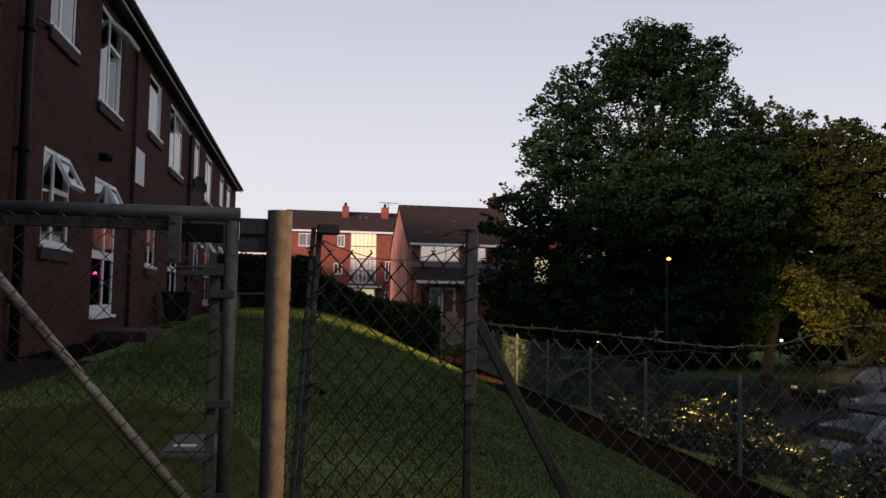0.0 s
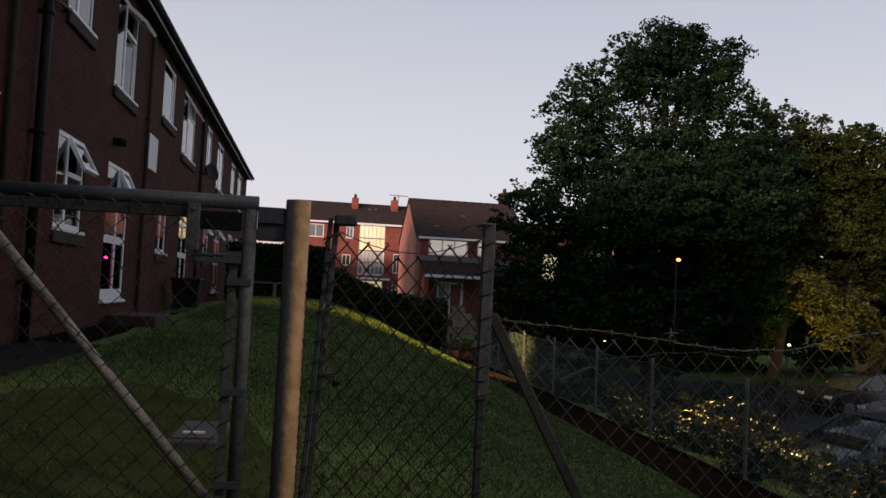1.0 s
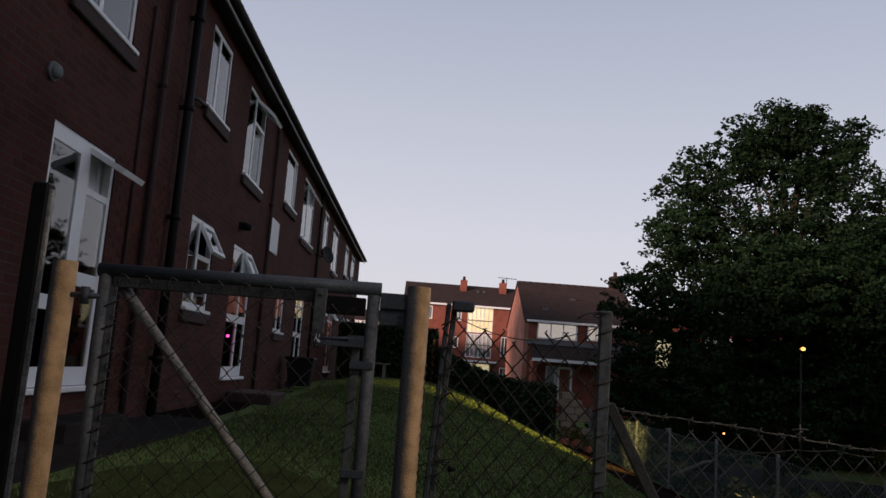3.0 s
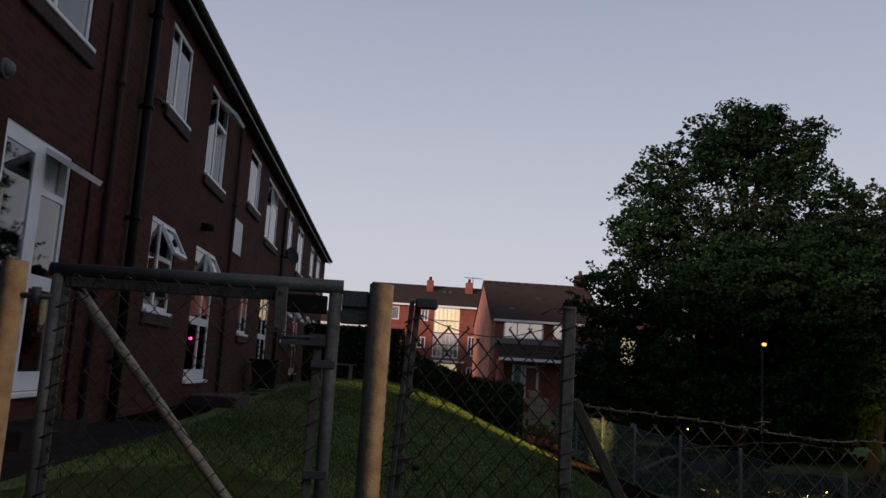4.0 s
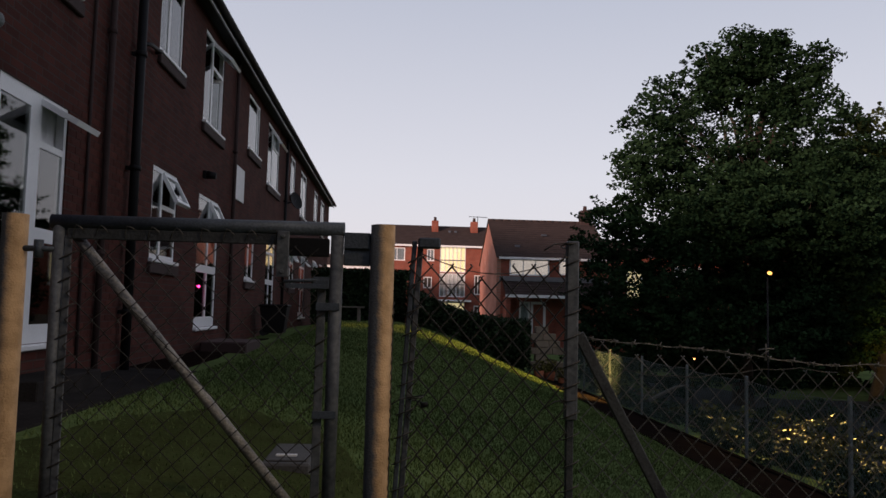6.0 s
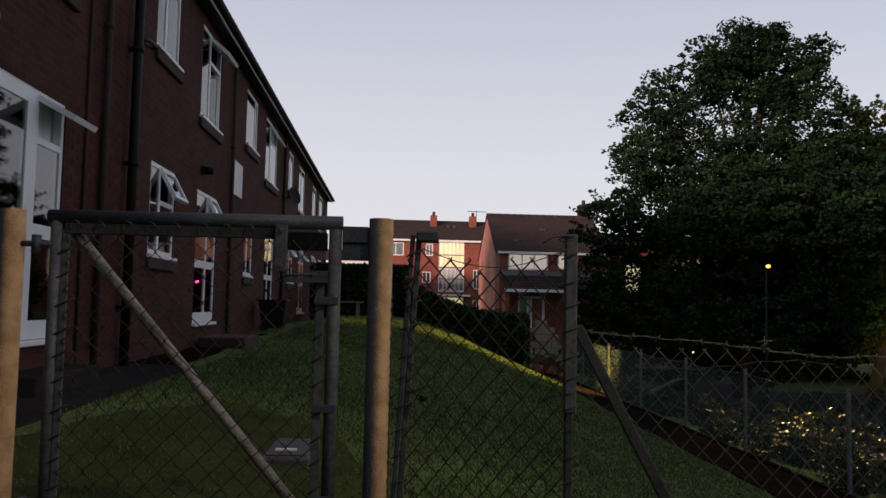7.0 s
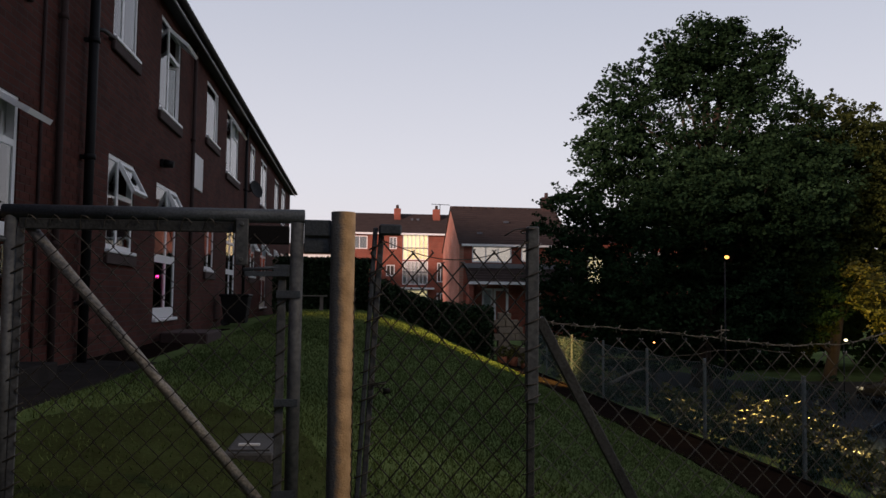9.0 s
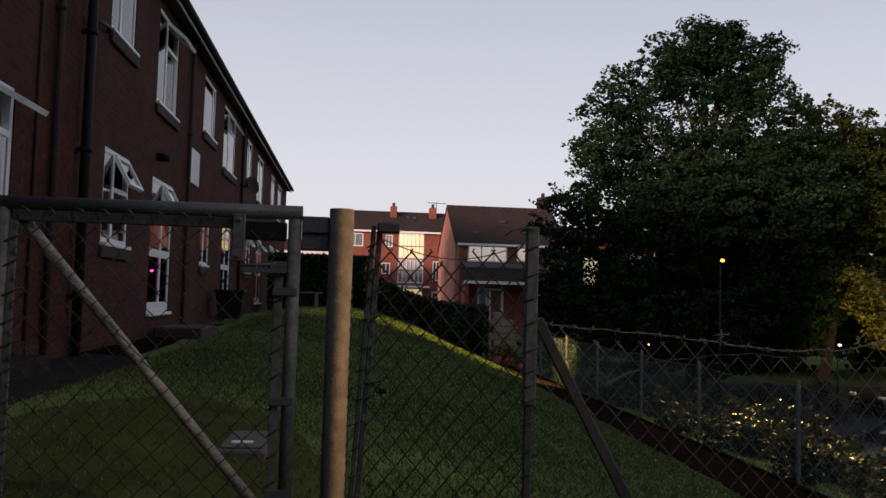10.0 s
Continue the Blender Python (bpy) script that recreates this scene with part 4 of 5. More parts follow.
def bush(label, blobs, seed, size=0.12, mat="leaf_bush", per=60, leaves=26):
    root = thing("bush", label, "bush", "bushes on the bank")
    ob = new("foliage", leaf_mesh("foliage", clumps(blobs, seed, per, leaves, 0.16), size, mat, seed))
    ob.parent = root
    bm = bm_new()
    x, y = blobs[0][0], blobs[0][1]
    for bx, by, bz, br in blobs:
        chain(bm, [(x, y, height(x, y) - 0.05), ((x + bx) / 2, (y + by) / 2, (height(x, y) + bz) / 2 + 0.1), (bx, by, bz)], [0.03, 0.022, 0.008], 5)
    part("stems", bm, "bark", root)
    return root


bush("glossy laurel bush with lamplight glints partly in its leaf colour", [(7.4, 13.2, -0.7, 0.6), (8.0, 14.0, -0.7, 0.65), (8.5, 15.2, -0.8, 0.6), (7.8, 15.0, -0.55, 0.5), (8.9, 14.2, -1.0, 0.6), (7.9, 12.4, -0.9, 0.5)], 31, 0.11, per=110, leaves=30)
bush("scrubby low bush beside the fence", [(6.5, 9.2, -0.6, 0.45), (6.9, 10.3, -0.65, 0.5), (7.2, 11.4, -0.75, 0.5), (6.6, 8.0, -0.6, 0.45)], 32, per=50)
bush("scrubby low bush on the bank", [(6.8, 16.5, -0.6, 0.45), (7.5, 18.0, -0.7, 0.55), (8.4, 19.2, -0.9, 0.5), (6.7, 19.5, -0.5, 0.5)], 33, per=40)
bush("small weedy shrub under the fence", [(8.0, 11.4, -0.95, 0.45), (8.5, 12.4, -1.05, 0.45), (7.7, 9.8, -0.95, 0.4)], 34, per=50)


bush("dark green scrub in front of the parked car", [(8.9, 11.6, -1.2, 0.5), (9.5, 12.2, -1.25, 0.55), (8.6, 10.6, -1.1, 0.5), (10.0, 12.9, -1.4, 0.5), (8.2, 9.6, -1.0, 0.45)], 35, 0.10, "leaf_hedge", per=70)


bush("dark low shrubs along the edge of the car park", [(10.6 + 0.85 * k, 24.6 + 0.3 * math.sin(k * 2.2), -1.45 + 0.12 * math.sin(k * 1.7), 0.72) for k in range(6)], 36, 0.13, "leaf_hedge", per=50)


g = np.random.default_rng(77)
spots = [(g.uniform(5.95, 9.0), g.uniform(5, 25)) for _ in range(150)]
ob = new("undergrowth", leaf_mesh("undergrowth", clumps([(a, b, height(a, b) + 0.1, g.uniform(0.16, 0.34)) for a, b in spots], 78, 60, 30, 0.16), 0.10, "leaf_hedge", 79))
tagged(ob, "dark tangled weeds and scrub on the bank", "undergrowth", kind="stuff")

# ---- lamps ----
M["lamp_glow"] = glow_mat("sodium_glow", (1.0, 0.42, 0.10), 2.6)
M["lamp_white"] = glow_mat("warm_white_glow", (1.0, 0.84, 0.55), 2.5)
M["lamp_pink"] = glow_mat("pink_glow", (1.0, 0.06, 0.34), 6.0)
# glowing blind stands in for sunset sky mirrored in the house windows
M["blind_lit"] = glow_mat("sky_reflection_glow", (1.0, 0.80, 0.72), 0.5)
M["room_glow"] = glow_mat("lit_room", (1.0, 0.78, 0.45), 0.62)


def street_lamp(x, y, z, watts, glow, color, r=0.16, aim=None, spread=110):
    root = thing("street_lamp", "slim street lamp with a small glowing lantern", "street lamp", "street lamps", at=(x, y, 0))
    b = height(x, y) - 0.1
    part("pole", tube(bm_new(), (0, 0.12, b), (0, 0.12, z - 0.1), r * 0.4, 10, r * 0.3), "black", root)
    bm = bm_new()
    bmesh.ops.create_uvsphere(bm, u_segments=14, v_segments=8, radius=r)
    bm.transform(Matrix.Translation((0, 0, z)) @ Matrix.Diagonal((1, 1, 0.75, 1)))
    part("lantern", bm, glow, root, "glowing lantern")
    part("cap", tube(bm_new(), (0, 0, z + r * 0.72), (0, 0, z + r), r * 1.1, 12, r * 0.4), "black", root)
    lamp = bpy.data.lights.new("lamp_light", "SPOT" if aim else "POINT")
    lamp.energy, lamp.color, lamp.shadow_soft_size = watts, color, 0.12
    o = new("lamp_light", lamp)
    o.location = (x, y - 0.3, z - 0.25)
    if aim:      # a hooded lantern throws its light one way
        lamp.spot_size, lamp.spot_blend = radians(spread), 0.7
        o.matrix_world = look((x, y - 0.3, z - 0.25), aim)


M["lamp_orange"] = glow_mat("orange_glow", (1.0, 0.42, 0.12), 4)
street_lamp(9.72, 20.0, 2.84, 10500, "lamp_glow", (1.0, 0.62, 0.16), 0.06, (2.3, 21.0, -0.5), 37)
# Extra spot added at the same lantern to brighten the laurel bush.
fill_beam = bpy.data.lights.new("lamp_light", "SPOT")
fill_beam.energy, fill_beam.color, fill_beam.shadow_soft_size, fill_beam.spot_size, fill_beam.spot_blend = 2900, (1.0, 0.66, 0.18), 0.12, radians(54), 0.8
new("lamp_light", fill_beam).matrix_world = look((9.72, 19.7, 2.59), (8.3, 13.8, -0.9))
street_lamp(15.53, 24.0, 0.53, 1000, "lamp_white", (1.0, 0.68, 0.2), 0.055, (19.0, 26.6, 0.8), 76)
street_lamp(5.6, -0.4, 7.4, 560, "lamp_glow", (1.0, 0.74, 0.44), 0.16, (0.9, 3.2, 1.3), 40)
street_lamp(9.3, 24.0, 0.42, 12, "lamp_orange", (1.0, 0.6, 0.18), 0.03)


# ---- parked cars ----
M["paint_blue"] = node_mat("blue_grey_car_paint", (0.03, 0.045, 0.055), 0.25, 0.2, var=0.05, scale=2, bump=0, spec=0.6)
M["paint_dark"] = node_mat("near_black_car_paint", (0.015, 0.015, 0.018), 0.25, 0.2, var=0.05, scale=2, bump=0, spec=0.6)
M["paint_silver"] = node_mat("silver_car_paint", (0.35, 0.36, 0.38), 0.3, 0.5, var=0.05, scale=2, bump=0, spec=0.6)
M["car_glass"] = node_mat("tinted_car_glass", (0.03, 0.035, 0.04), 0.06, 0, var=0.05, bump=0, spec=0.7)
M["tyre"] = node_mat("tyre_rubber", (0.02, 0.02, 0.02), 0.85)
M["rim"] = node_mat("alloy_rim", (0.35, 0.35, 0.36), 0.35, 0.8)
M["lens"] = node_mat("clear_headlight_lens", (0.6, 0.62, 0.65), 0.1, 0.2, bump=0, spec=0.8)
M["tail"] = node_mat("red_tail_light", (0.35, 0.02, 0.02), 0.2, bump=0)


def car(paint, label, m):
    root = thing("car", label, "car", "parked cars")
    low = [(-2.08, 0.28), (-2.12, 0.52), (-2.02, 0.72), (-1.15, 0.90), (-0.9, 0.94), (1.45, 0.98), (1.98, 0.95), (2.08, 0.6), (2.05, 0.30)]
    cab = [(-1.12, 0.90), (-0.35, 1.38), (0.1, 1.47), (0.95, 1.45), (1.5, 1.30), (1.92, 0.96)]

    def loft(bm, prof, w, tuck):
        n = len(prof)
        zmax, zmin = max(p[1] for p in prof), min(p[1] for p in prof)
        rings = []
        for s in (-1, -0.93, 0.93, 1):
            ring = []
            for x, z in prof:
                u = (z - zmin) / (zmax - zmin)
                k = w * (1 - tuck * u * u)
                ring.append(bm.verts.new((x * (1 if abs(s) < 1 else 0.985), s * k, z - (0 if abs(s) < 1 else 0.03 * u))))
            rings.append(ring)
        for a, b in zip(rings, rings[1:]):
            for k in range(n):
                bm.faces.new((a[k], a[(k + 1) % n], b[(k + 1) % n], b[k])).smooth = True
        bm.faces.new(rings[0][::-1])
        bm.faces.new(rings[-1])
        return bm
    part("body", loft(bm_new(), low, 0.88, 0.06), paint, root, bevel=0.02)
    part("cabin", loft(bm_new(), cab, 0.80, 0.24), "car_glass", root, "dark tinted glass")
    part("roof_panel", box(bm_new(), -0.2, 1.35, -0.56, 0.56, 1.44, 1.485), paint, root, bevel=0.02)
    for s in (-1, 1):
        for x0, z0, x1, z1 in ((-1.12, 0.92, -0.32, 1.42), (0.35, 0.95, 0.42, 1.46), (1.5, 1.33, 1.93, 0.98)):
            part("pillar", tube(bm_new(), (x0, s * 0.79, z0), (x1, s * 0.635, z1), 0.03, 6), paint, root)
        part("headlight", box(bm_new(), -2.11, -1.9, s * 0.7 - 0.15, s * 0.7 + 0.15, 0.60, 0.72), "lens", root, bevel=0.03)
        part("tail_light", box(bm_new(), 2.0, 2.08, s * 0.72 - 0.12, s * 0.72 + 0.12, 0.68, 0.88), "tail", root, bevel=0.02)
        part("mirror", box(bm_new(), -0.85, -0.70, s * 0.95 - 0.09, s * 0.95 + 0.09, 0.95, 1.07), paint, root, bevel=0.03)
        for x in (-1.32, 1.28):
            wheel = part("wheel", tube(bm_new(), (x, s * 0.68, 0.31), (x, s * 0.89, 0.31), 0.31, 20), "tyre", root, bevel=0.02)
            part("rim", tube(bm_new(), (x, s * 0.885, 0.31), (x, s * 0.90, 0.31), 0.21, 16), "rim", wheel)
    root.matrix_basis = m
    return root


car("paint_blue", "blue-grey hatchback parked on the asphalt car park", pose(12.0, 15.4, height(12.0, 15.4) + 0.03, 0, 0, 8))
car("paint_dark", "near-black hatchback parked under the trees", pose(19.9, 26.2, height(19.9, 26.2) + 0.03, 0, 0, 4))
car("paint_silver", "silver hatchback parked beside the trees", pose(19.6, 22.6, height(19.6, 22.6) + 0.03, 0, 0, 5))


# ---- the neighbouring houses ----
def front_wall(bm, x0, x1, z0, z1, holes, y0, y1):
    """A wall that faces the lawn, pierced by its openings."""
    wall_with_holes(bm, x0, x1, z0, z1, holes, -y1, -y0)
    bm.transform(Matrix(((0, 1, 0, 0), (-1, 0, 0, 0), (0, 0, 1, 0), (0, 0, 0, 1))))
    return bm


def pane_window(parent, x0, x1, z0, z1, y, cols=2, mat="glass", behind="curtain", t=0.06):
    """A framed window on a front that faces the lawn."""
    w = (x1 - x0 - 2 * t) / cols
    lights = [(x0 + t + w * k + (0.03 if k else 0), x0 + t + w * (k + 1) - (0.03 if k < cols - 1 else 0), z0 + t, z1 - t) for k in range(cols)]
    fr = front_wall(bm_new(), x0, x1, z0, z1, lights, y - 0.05, y + 0.003)
    ob = part("window", fr, "white", parent)
    for a, b, c, d in lights:
        part("pane", box(bm_new(), a, b, y - 0.02, y - 0.01, c, d), mat, ob)
    if behind:
        part("curtain", box(bm_new(), x0 + t, x1 - t, y + 0.004, y + 0.02, z0 + t, z1 - t), behind, ob)
    return ob


house = thing("house", "pale red brick house, dark tiled roof, windows glowing for reflected sky", "house")
HX0, HX1, HY0, HY1, HE, HR = 5.95, 12.4, 45.0, 53.6, 4.82, 7.3
H_OPEN = [(6.68, 8.95, 3.72, 4.66), (9.5, 10.5, 3.8, 4.62), (7.27, 7.88, 0.95, 2.26), (7.92, 8.78, 0.3, 2.26)]
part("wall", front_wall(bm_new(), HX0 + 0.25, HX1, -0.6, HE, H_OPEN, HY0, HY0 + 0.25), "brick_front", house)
bm = bm_new()
prof = [(HY0, -0.6), (HY1, -0.6), (HY1, HE), ((HY0 + HY1) / 2, HR - 0.08), (HY0, HE)]
va = [[bm.verts.new((x, y, z)) for y, z in prof] for x in (HX0, HX0 + 0.25)]
bm.faces.new(va[0])
bm.faces.new(va[1][::-1])
for k in range(5):
    bm.faces.new((va[0][k], va[1][k], va[1][(k + 1) % 5], va[0][(k + 1) % 5]))
part("gable_wall", bm, "brick_side", house, "plain brick gable wall with pink evening light in its colour")
bm = bm_new()
box(bm, HX0 + 0.25, HX1, HY1 - 0.25, HY1, -0.6, HE)
box(bm, HX1 - 0.25, HX1, HY0 + 0.25, HY1 - 0.25, -0.6, HE)
part("rear_wall", bm, "brick_front", house)


def pitched(bm, x0, x1, ya, za, yb, zb, course=0.3):
    return stepped(bm, (ya, za), (yb, zb), x0, x1, "y", course)


HM = (HY0 + HY1) / 2
bm = pitched(bm_new(), HX0 - 0.06, HX1 + 0.1, HY0 - 0.3, HE - 0.12, HM, HR)
roof_h = part("roof", bm, "roof", house, "dark brown tiled roof")
part("rear_slope", pitched(bm_new(), HX0 - 0.06, HX1 + 0.1, HY1 + 0.3, HE - 0.12, HM + 0.001, HR), "roof", house)
ridge_tile = mesh_of("ridge_tile", tube(bm_new(), (0, HM, HR - 0.01), (0.45, HM, HR - 0.01), 0.09, 8), "roof")
for k in range(14):
    o = new("ridge_tile", ridge_tile)
    o.parent, o.location = roof_h, (HX0 - 0.05 + 0.46 * k, 0, 0)
for x, z in ((8.9, 6.2), (7.1, 5.4)):
    part("roof_vent", box(bm_new(), x, x + 0.3, HM - (HR - z) * 1.73 - 0.15, HM - (HR - z) * 1.73 + 0.1, z, z + 0.12), "galv", roof_h)
stack = part("chimney", box(bm_new(), 11.65, 12.3, HM - 0.3, HM + 0.3, HR - 0.3, HR + 0.75), "brick_dark", roof_h, bevel=0.02)
part("chimney_pot", tube(bm_new(), (11.97, HM, HR + 0.75), (11.97, HM, HR + 1.05), 0.13, 10, 0.11), "brick_dark", stack)
part("fascia", box(bm_new(), HX0 + 0.1, HX1, HY0 - 0.31, HY0 - 0.28, HE - 0.2, HE - 0.08), "white", house)
# upper windows: reflected sky put in as a glow behind the glass
pane_window(house, *H_OPEN[0], HY0 + 0.05, 3, "glass", "blind_lit", 0.08)
pane_window(house, *H_OPEN[1], HY0 + 0.05, 2, "glass", "blind_lit")
M["door_brown"] = node_mat("red_brown_door_paint", (0.24, 0.08, 0.05), 0.5, var=0.2, scale=3, bump=0.1)
pane_window(house, *H_OPEN[2], HY0 + 0.04, 1, t=0.11)
pane_window(house, *H_OPEN[3], HY0 + 0.04, 1, "door_brown", "", 0.14)
bm = pitched(bm_new(), 6.3, 12.3, HY0 - 1.3, 2.62, HY0, 3.4)
part("porch_roof", bm, "roof", house, "dark lean-to tiled porch roof")
part("porch_fascia", box(bm_new(), 6.3, 12.3, HY0 - 1.36, HY0 - 1.32, 2.46, 2.62), "white", house)
part("balcony_band", box(bm_new(), 6.12, 12.3, HY0 - 0.12, HY0 - 0.003, 3.40, 3.66), "gutter", house, "grey band below the upper windows")
part("porch_wall", box(bm_new(), 6.35, 6.6, HY0 - 1.25, HY0, -0.6, 2.5), "brick_front", house)

flats = thing("block_of_flats", "three-storey red brick flats with a tall glazed stairwell", "building")
FY0, FE, FR = 70.0, 7.3, 9.4
F_OPEN = [(-0.3, 1.1, 5.86, 7.0), (3.0, 3.65, 5.88, 6.95), (2.75, 3.5, 3.52, 4.5), (-0.1, 1.0, 3.52, 4.5), (4.16, 6.4, 4.95, 7.25), (4.16, 6.4, 0.6, 2.35), (7.2, 7.85, 3.05, 4.75), (7.2, 7.9, 0.9, 2.1), (4.16, 6.4, 2.8, 4.85)]
part("wall", front_wall(bm_new(), -1.6, 14, -0.6, FE, F_OPEN, FY0, FY0 + 0.3), "brick_front", flats)
bm = bm_new()
box(bm, -1.6, -1.3, FY0 + 0.3, FY0 + 8, -0.6, FE)
box(bm, 13.7, 14, FY0 + 0.3, FY0 + 8, -0.6, FE)
box(bm, -1.3, 13.7, FY0 + 7.7, FY0 + 8, -0.6, FE)
part("rear_wall", bm, "brick_side", flats)
bm = pitched(bm_new(), -1.5, 14.2, FY0 - 0.35, FE - 0.05, FY0 + 4, FR, 0.35)
roof_f = part("roof", bm, "roof", flats, "dark brown tiled roof")
part("rear_slope", pitched(bm_new(), -1.5, 14.2, FY0 + 8.35, FE - 0.05, FY0 + 4.001, FR, 0.35), "roof", flats)
part("fascia", box(bm_new(), -1.6, 14, FY0 - 0.37, FY0 - 0.33, FE - 0.18, FE - 0.02), "white", flats)
for i, o in enumerate(F_OPEN):
    if i in (4, 5, 8):
        continue
    pane_window(flats, *o, FY0 + 0.08, 2, "glass", "room", 0.08)
pane_window(flats, *F_OPEN[4], FY0 + 0.08, 6, "glass", "room_glow", 0.07)
pane_window(flats, *F_OPEN[8], FY0 + 0.08, 6, "glass", "curtain", 0.07)
for z in (3.9, 6.0):
    part("glazing_bar", box(bm_new(), 4.2, 6.36, FY0 + 0.0, FY0 + 0.025, z - 0.04, z + 0.04), "gutter", flats)
pane_window(flats, *F_OPEN[5], FY0 + 0.08, 2, "glass", "room_glow", 0.08)
part("door_canopy", box(bm_new(), 3.9, 6.9, FY0 - 0.9, FY0 - 0.003, 2.40, 2.55), "white", flats)
for x0, x1 in ((3.5, 4.1), (7.05, 7.7)):
    st = part("chimney", box(bm_new(), x0, x1, FY0 + 2.6, FY0 + 3.3, 8.0, 9.75), "brick_front", roof_f, bevel=0.03)
    part("chimney_pot", tube(bm_new(), ((x0 + x1) / 2, FY0 + 2.95, 9.75), ((x0 + x1) / 2, FY0 + 2.95, 10.1), 0.15, 10, 0.12), "brick_dark", st)
    part("flashing", box(bm_new(), x0 - 0.35, x1 + 0.35, FY0 + 2.45, FY0 + 2.58, 8.0, 8.35), "gutter", roof_f)
for x in (5.0, 5.55):
    part("roof_vent", box(bm_new(), x, x + 0.22, FY0 + 2.5, FY0 + 2.8, 8.35, 8.85), "galv", roof_f)
bm = bm_new()
tube(bm, (7.7, FY0 + 3, 8.4), (7.7, FY0 + 3, 10.3), 0.03, 6)
tube(bm, (6.9, FY0 + 3, 10.25), (8.6, FY0 + 3, 10.2), 0.025, 6)
for k in range(6):
    tube(bm, (7.0 + 0.28 * k, FY0 + 2.7, 10.24), (7.0 + 0.28 * k, FY0 + 3.3, 10.24), 0.015, 5)
part("aerial", bm, "black", roof_f, "thin television aerial")

shed = thing("garden_store", "low dark-roofed store beyond the hedge", "building")
part("wall", box(bm_new(), -12, -1.3, 58, 65, -0.4, 4.55), "brick_front", shed)
part("fascia", box(bm_new(), -12.2, -1.2, 57.7, 57.99, 4.45, 4.68), "white", shed)
part("roof", pitched(bm_new(), -12.3, -1.1, 57.6, 4.7, 61.5, 5.7), "roof", shed, "dark slate roof")
part("rear_slope", pitched(bm_new(), -12.3, -1.1, 65.4, 4.7, 61.501, 5.7), "roof", shed)

annex = thing("house", "dim brick house glimpsed through the trees with a lit window", "house")
AO = [(17.2, 18.4, 2.7, 5.0), (20.8, 23.2, 4.5, 5.3)]
part("wall", front_wall(bm_new(), 11.5, 30, -1.6, 5.9, AO, 58, 58.3), "brick_front", annex)
part("roof", pitched(bm_new(), 11.3, 30.2, 57.7, 5.9, 61, 7.3), "roof", annex)
pane_window(annex, *AO[0], 58.08, 2, "glass", "room_glow", 0.07)
part("glazing_bar", box(bm_new(), 17.25, 18.35, 58.0, 58.025, 3.75, 3.85), "white", annex)
pane_window(annex, *AO[1], 58.08, 3, "glass", "curtain", 0.07)


# ---- small things on the lawn and the wall ----
def ground_box(name, x, y, sx, sy, h, mat, label, cat, turn=0, bevel=0.01, sink=0.03):
    z = height(x, y)
    return whole(name, box(bm_new(), -sx / 2, sx / 2, -sy / 2, sy / 2, -sink, h, Matrix.Translation((x, y, z)) @ Matrix.Rotation(radians(turn), 4, "Z")), mat, label, cat, bevel=bevel)


M["paving_pale"] = node_mat("damp_concrete", (0.085, 0.084, 0.084), 0.9, var=0.3, scale=6, fine=60, bump=0.4)
cover = thing("manhole_cover", "square grey manhole cover set in a concrete surround in the grass", "manhole cover")
mz = height(-0.41, 4.9)
part("surround", box(bm_new(), -0.50, -0.22, 4.78, 5.44, mz - 0.1, mz + 0.045), "paving_pale", cover, bevel=0.012)
part("lid", box(bm_new(), -0.475, -0.245, 4.84, 5.38, mz + 0.045, mz + 0.055), "paving_pale", cover, bevel=0.004)
part("edge_strip", box(bm_new(), -0.435, -0.315, 4.95, 4.985, mz + 0.055, mz + 0.064), "white", cover, "pale worn metal strip")

bin_root = thing("wheelie_bin", "black wheeled refuse bin standing against the brick wall", "bin")
z0 = height(-2.3, 17.9)
bm = bm_new()
v = [bm.verts.new((-2.35 + sx * a, 17.9 + sy * a, z0 + z)) for z, a in ((0.06, 0.22), (0.62, 0.29)) for sx, sy in ((-1, -1), (1, -1), (1, 1), (-1, 1))]
for f in ((3, 2, 1, 0), (4, 5, 6, 7), (0, 1, 5, 4), (1, 2, 6, 5), (2, 3, 7, 6), (3, 0, 4, 7)):
    bm.faces.new([v[i] for i in f])
part("body", bm, "black", bin_root, bevel=0.015)
part("lid", box(bm_new(), -2.67, -2.04, 17.58, 18.24, z0 + 0.62, z0 + 0.68), "black", bin_root, bevel=0.02)
for y in (17.7, 18.1):
    part("wheel", tube(bm_new(), (-2.56, y - 0.02, z0 + 0.08), (-2.56, y + 0.02, z0 + 0.08), 0.08, 12), "tyre", bin_root)

ground_box("planter", -2.35, 13.3, 0.7, 1.3, 0.16, "brick_dark", "low dark brick planter box below the patio door", "planter", 0, 0.02)
ground_box("door_step", -2.6, 7.05, 0.4, 1.3, 0.16, "paving", "worn concrete step below the patio door", "step")

alarm = thing("wall_lamp", "small dark bulkhead lamp fixed on the brick wall", "wall lamp")
part("base", box(bm_new(), W, W + 0.06, 12.78, 12.90, 3.66, 3.78), "black", alarm, bevel=0.01)
part("shade", tube(bm_new(), (W + 0.06, 12.84, 3.72), (W + 0.2, 12.84, 3.70), 0.07, 12, 0.05), "black", alarm)

porch = thing("wall_lamp", "small grey unlit bulkhead lamp above the patio door", "wall lamp")
part("base", tube(bm_new(), (W, 6.2, 3.77), (W + 0.03, 6.2, 3.77), 0.075, 16), "gutter", porch)
bm = bm_new()
bmesh.ops.create_uvsphere(bm, u_segments=14, v_segments=8, radius=0.065)
bm.transform(Matrix.Translation((W + 0.03, 6.2, 3.77)) @ Matrix.Diagonal((0.9, 1, 1, 1)))
part("glass_dome", bm, "grey_post", porch, "dull grey frosted dome")

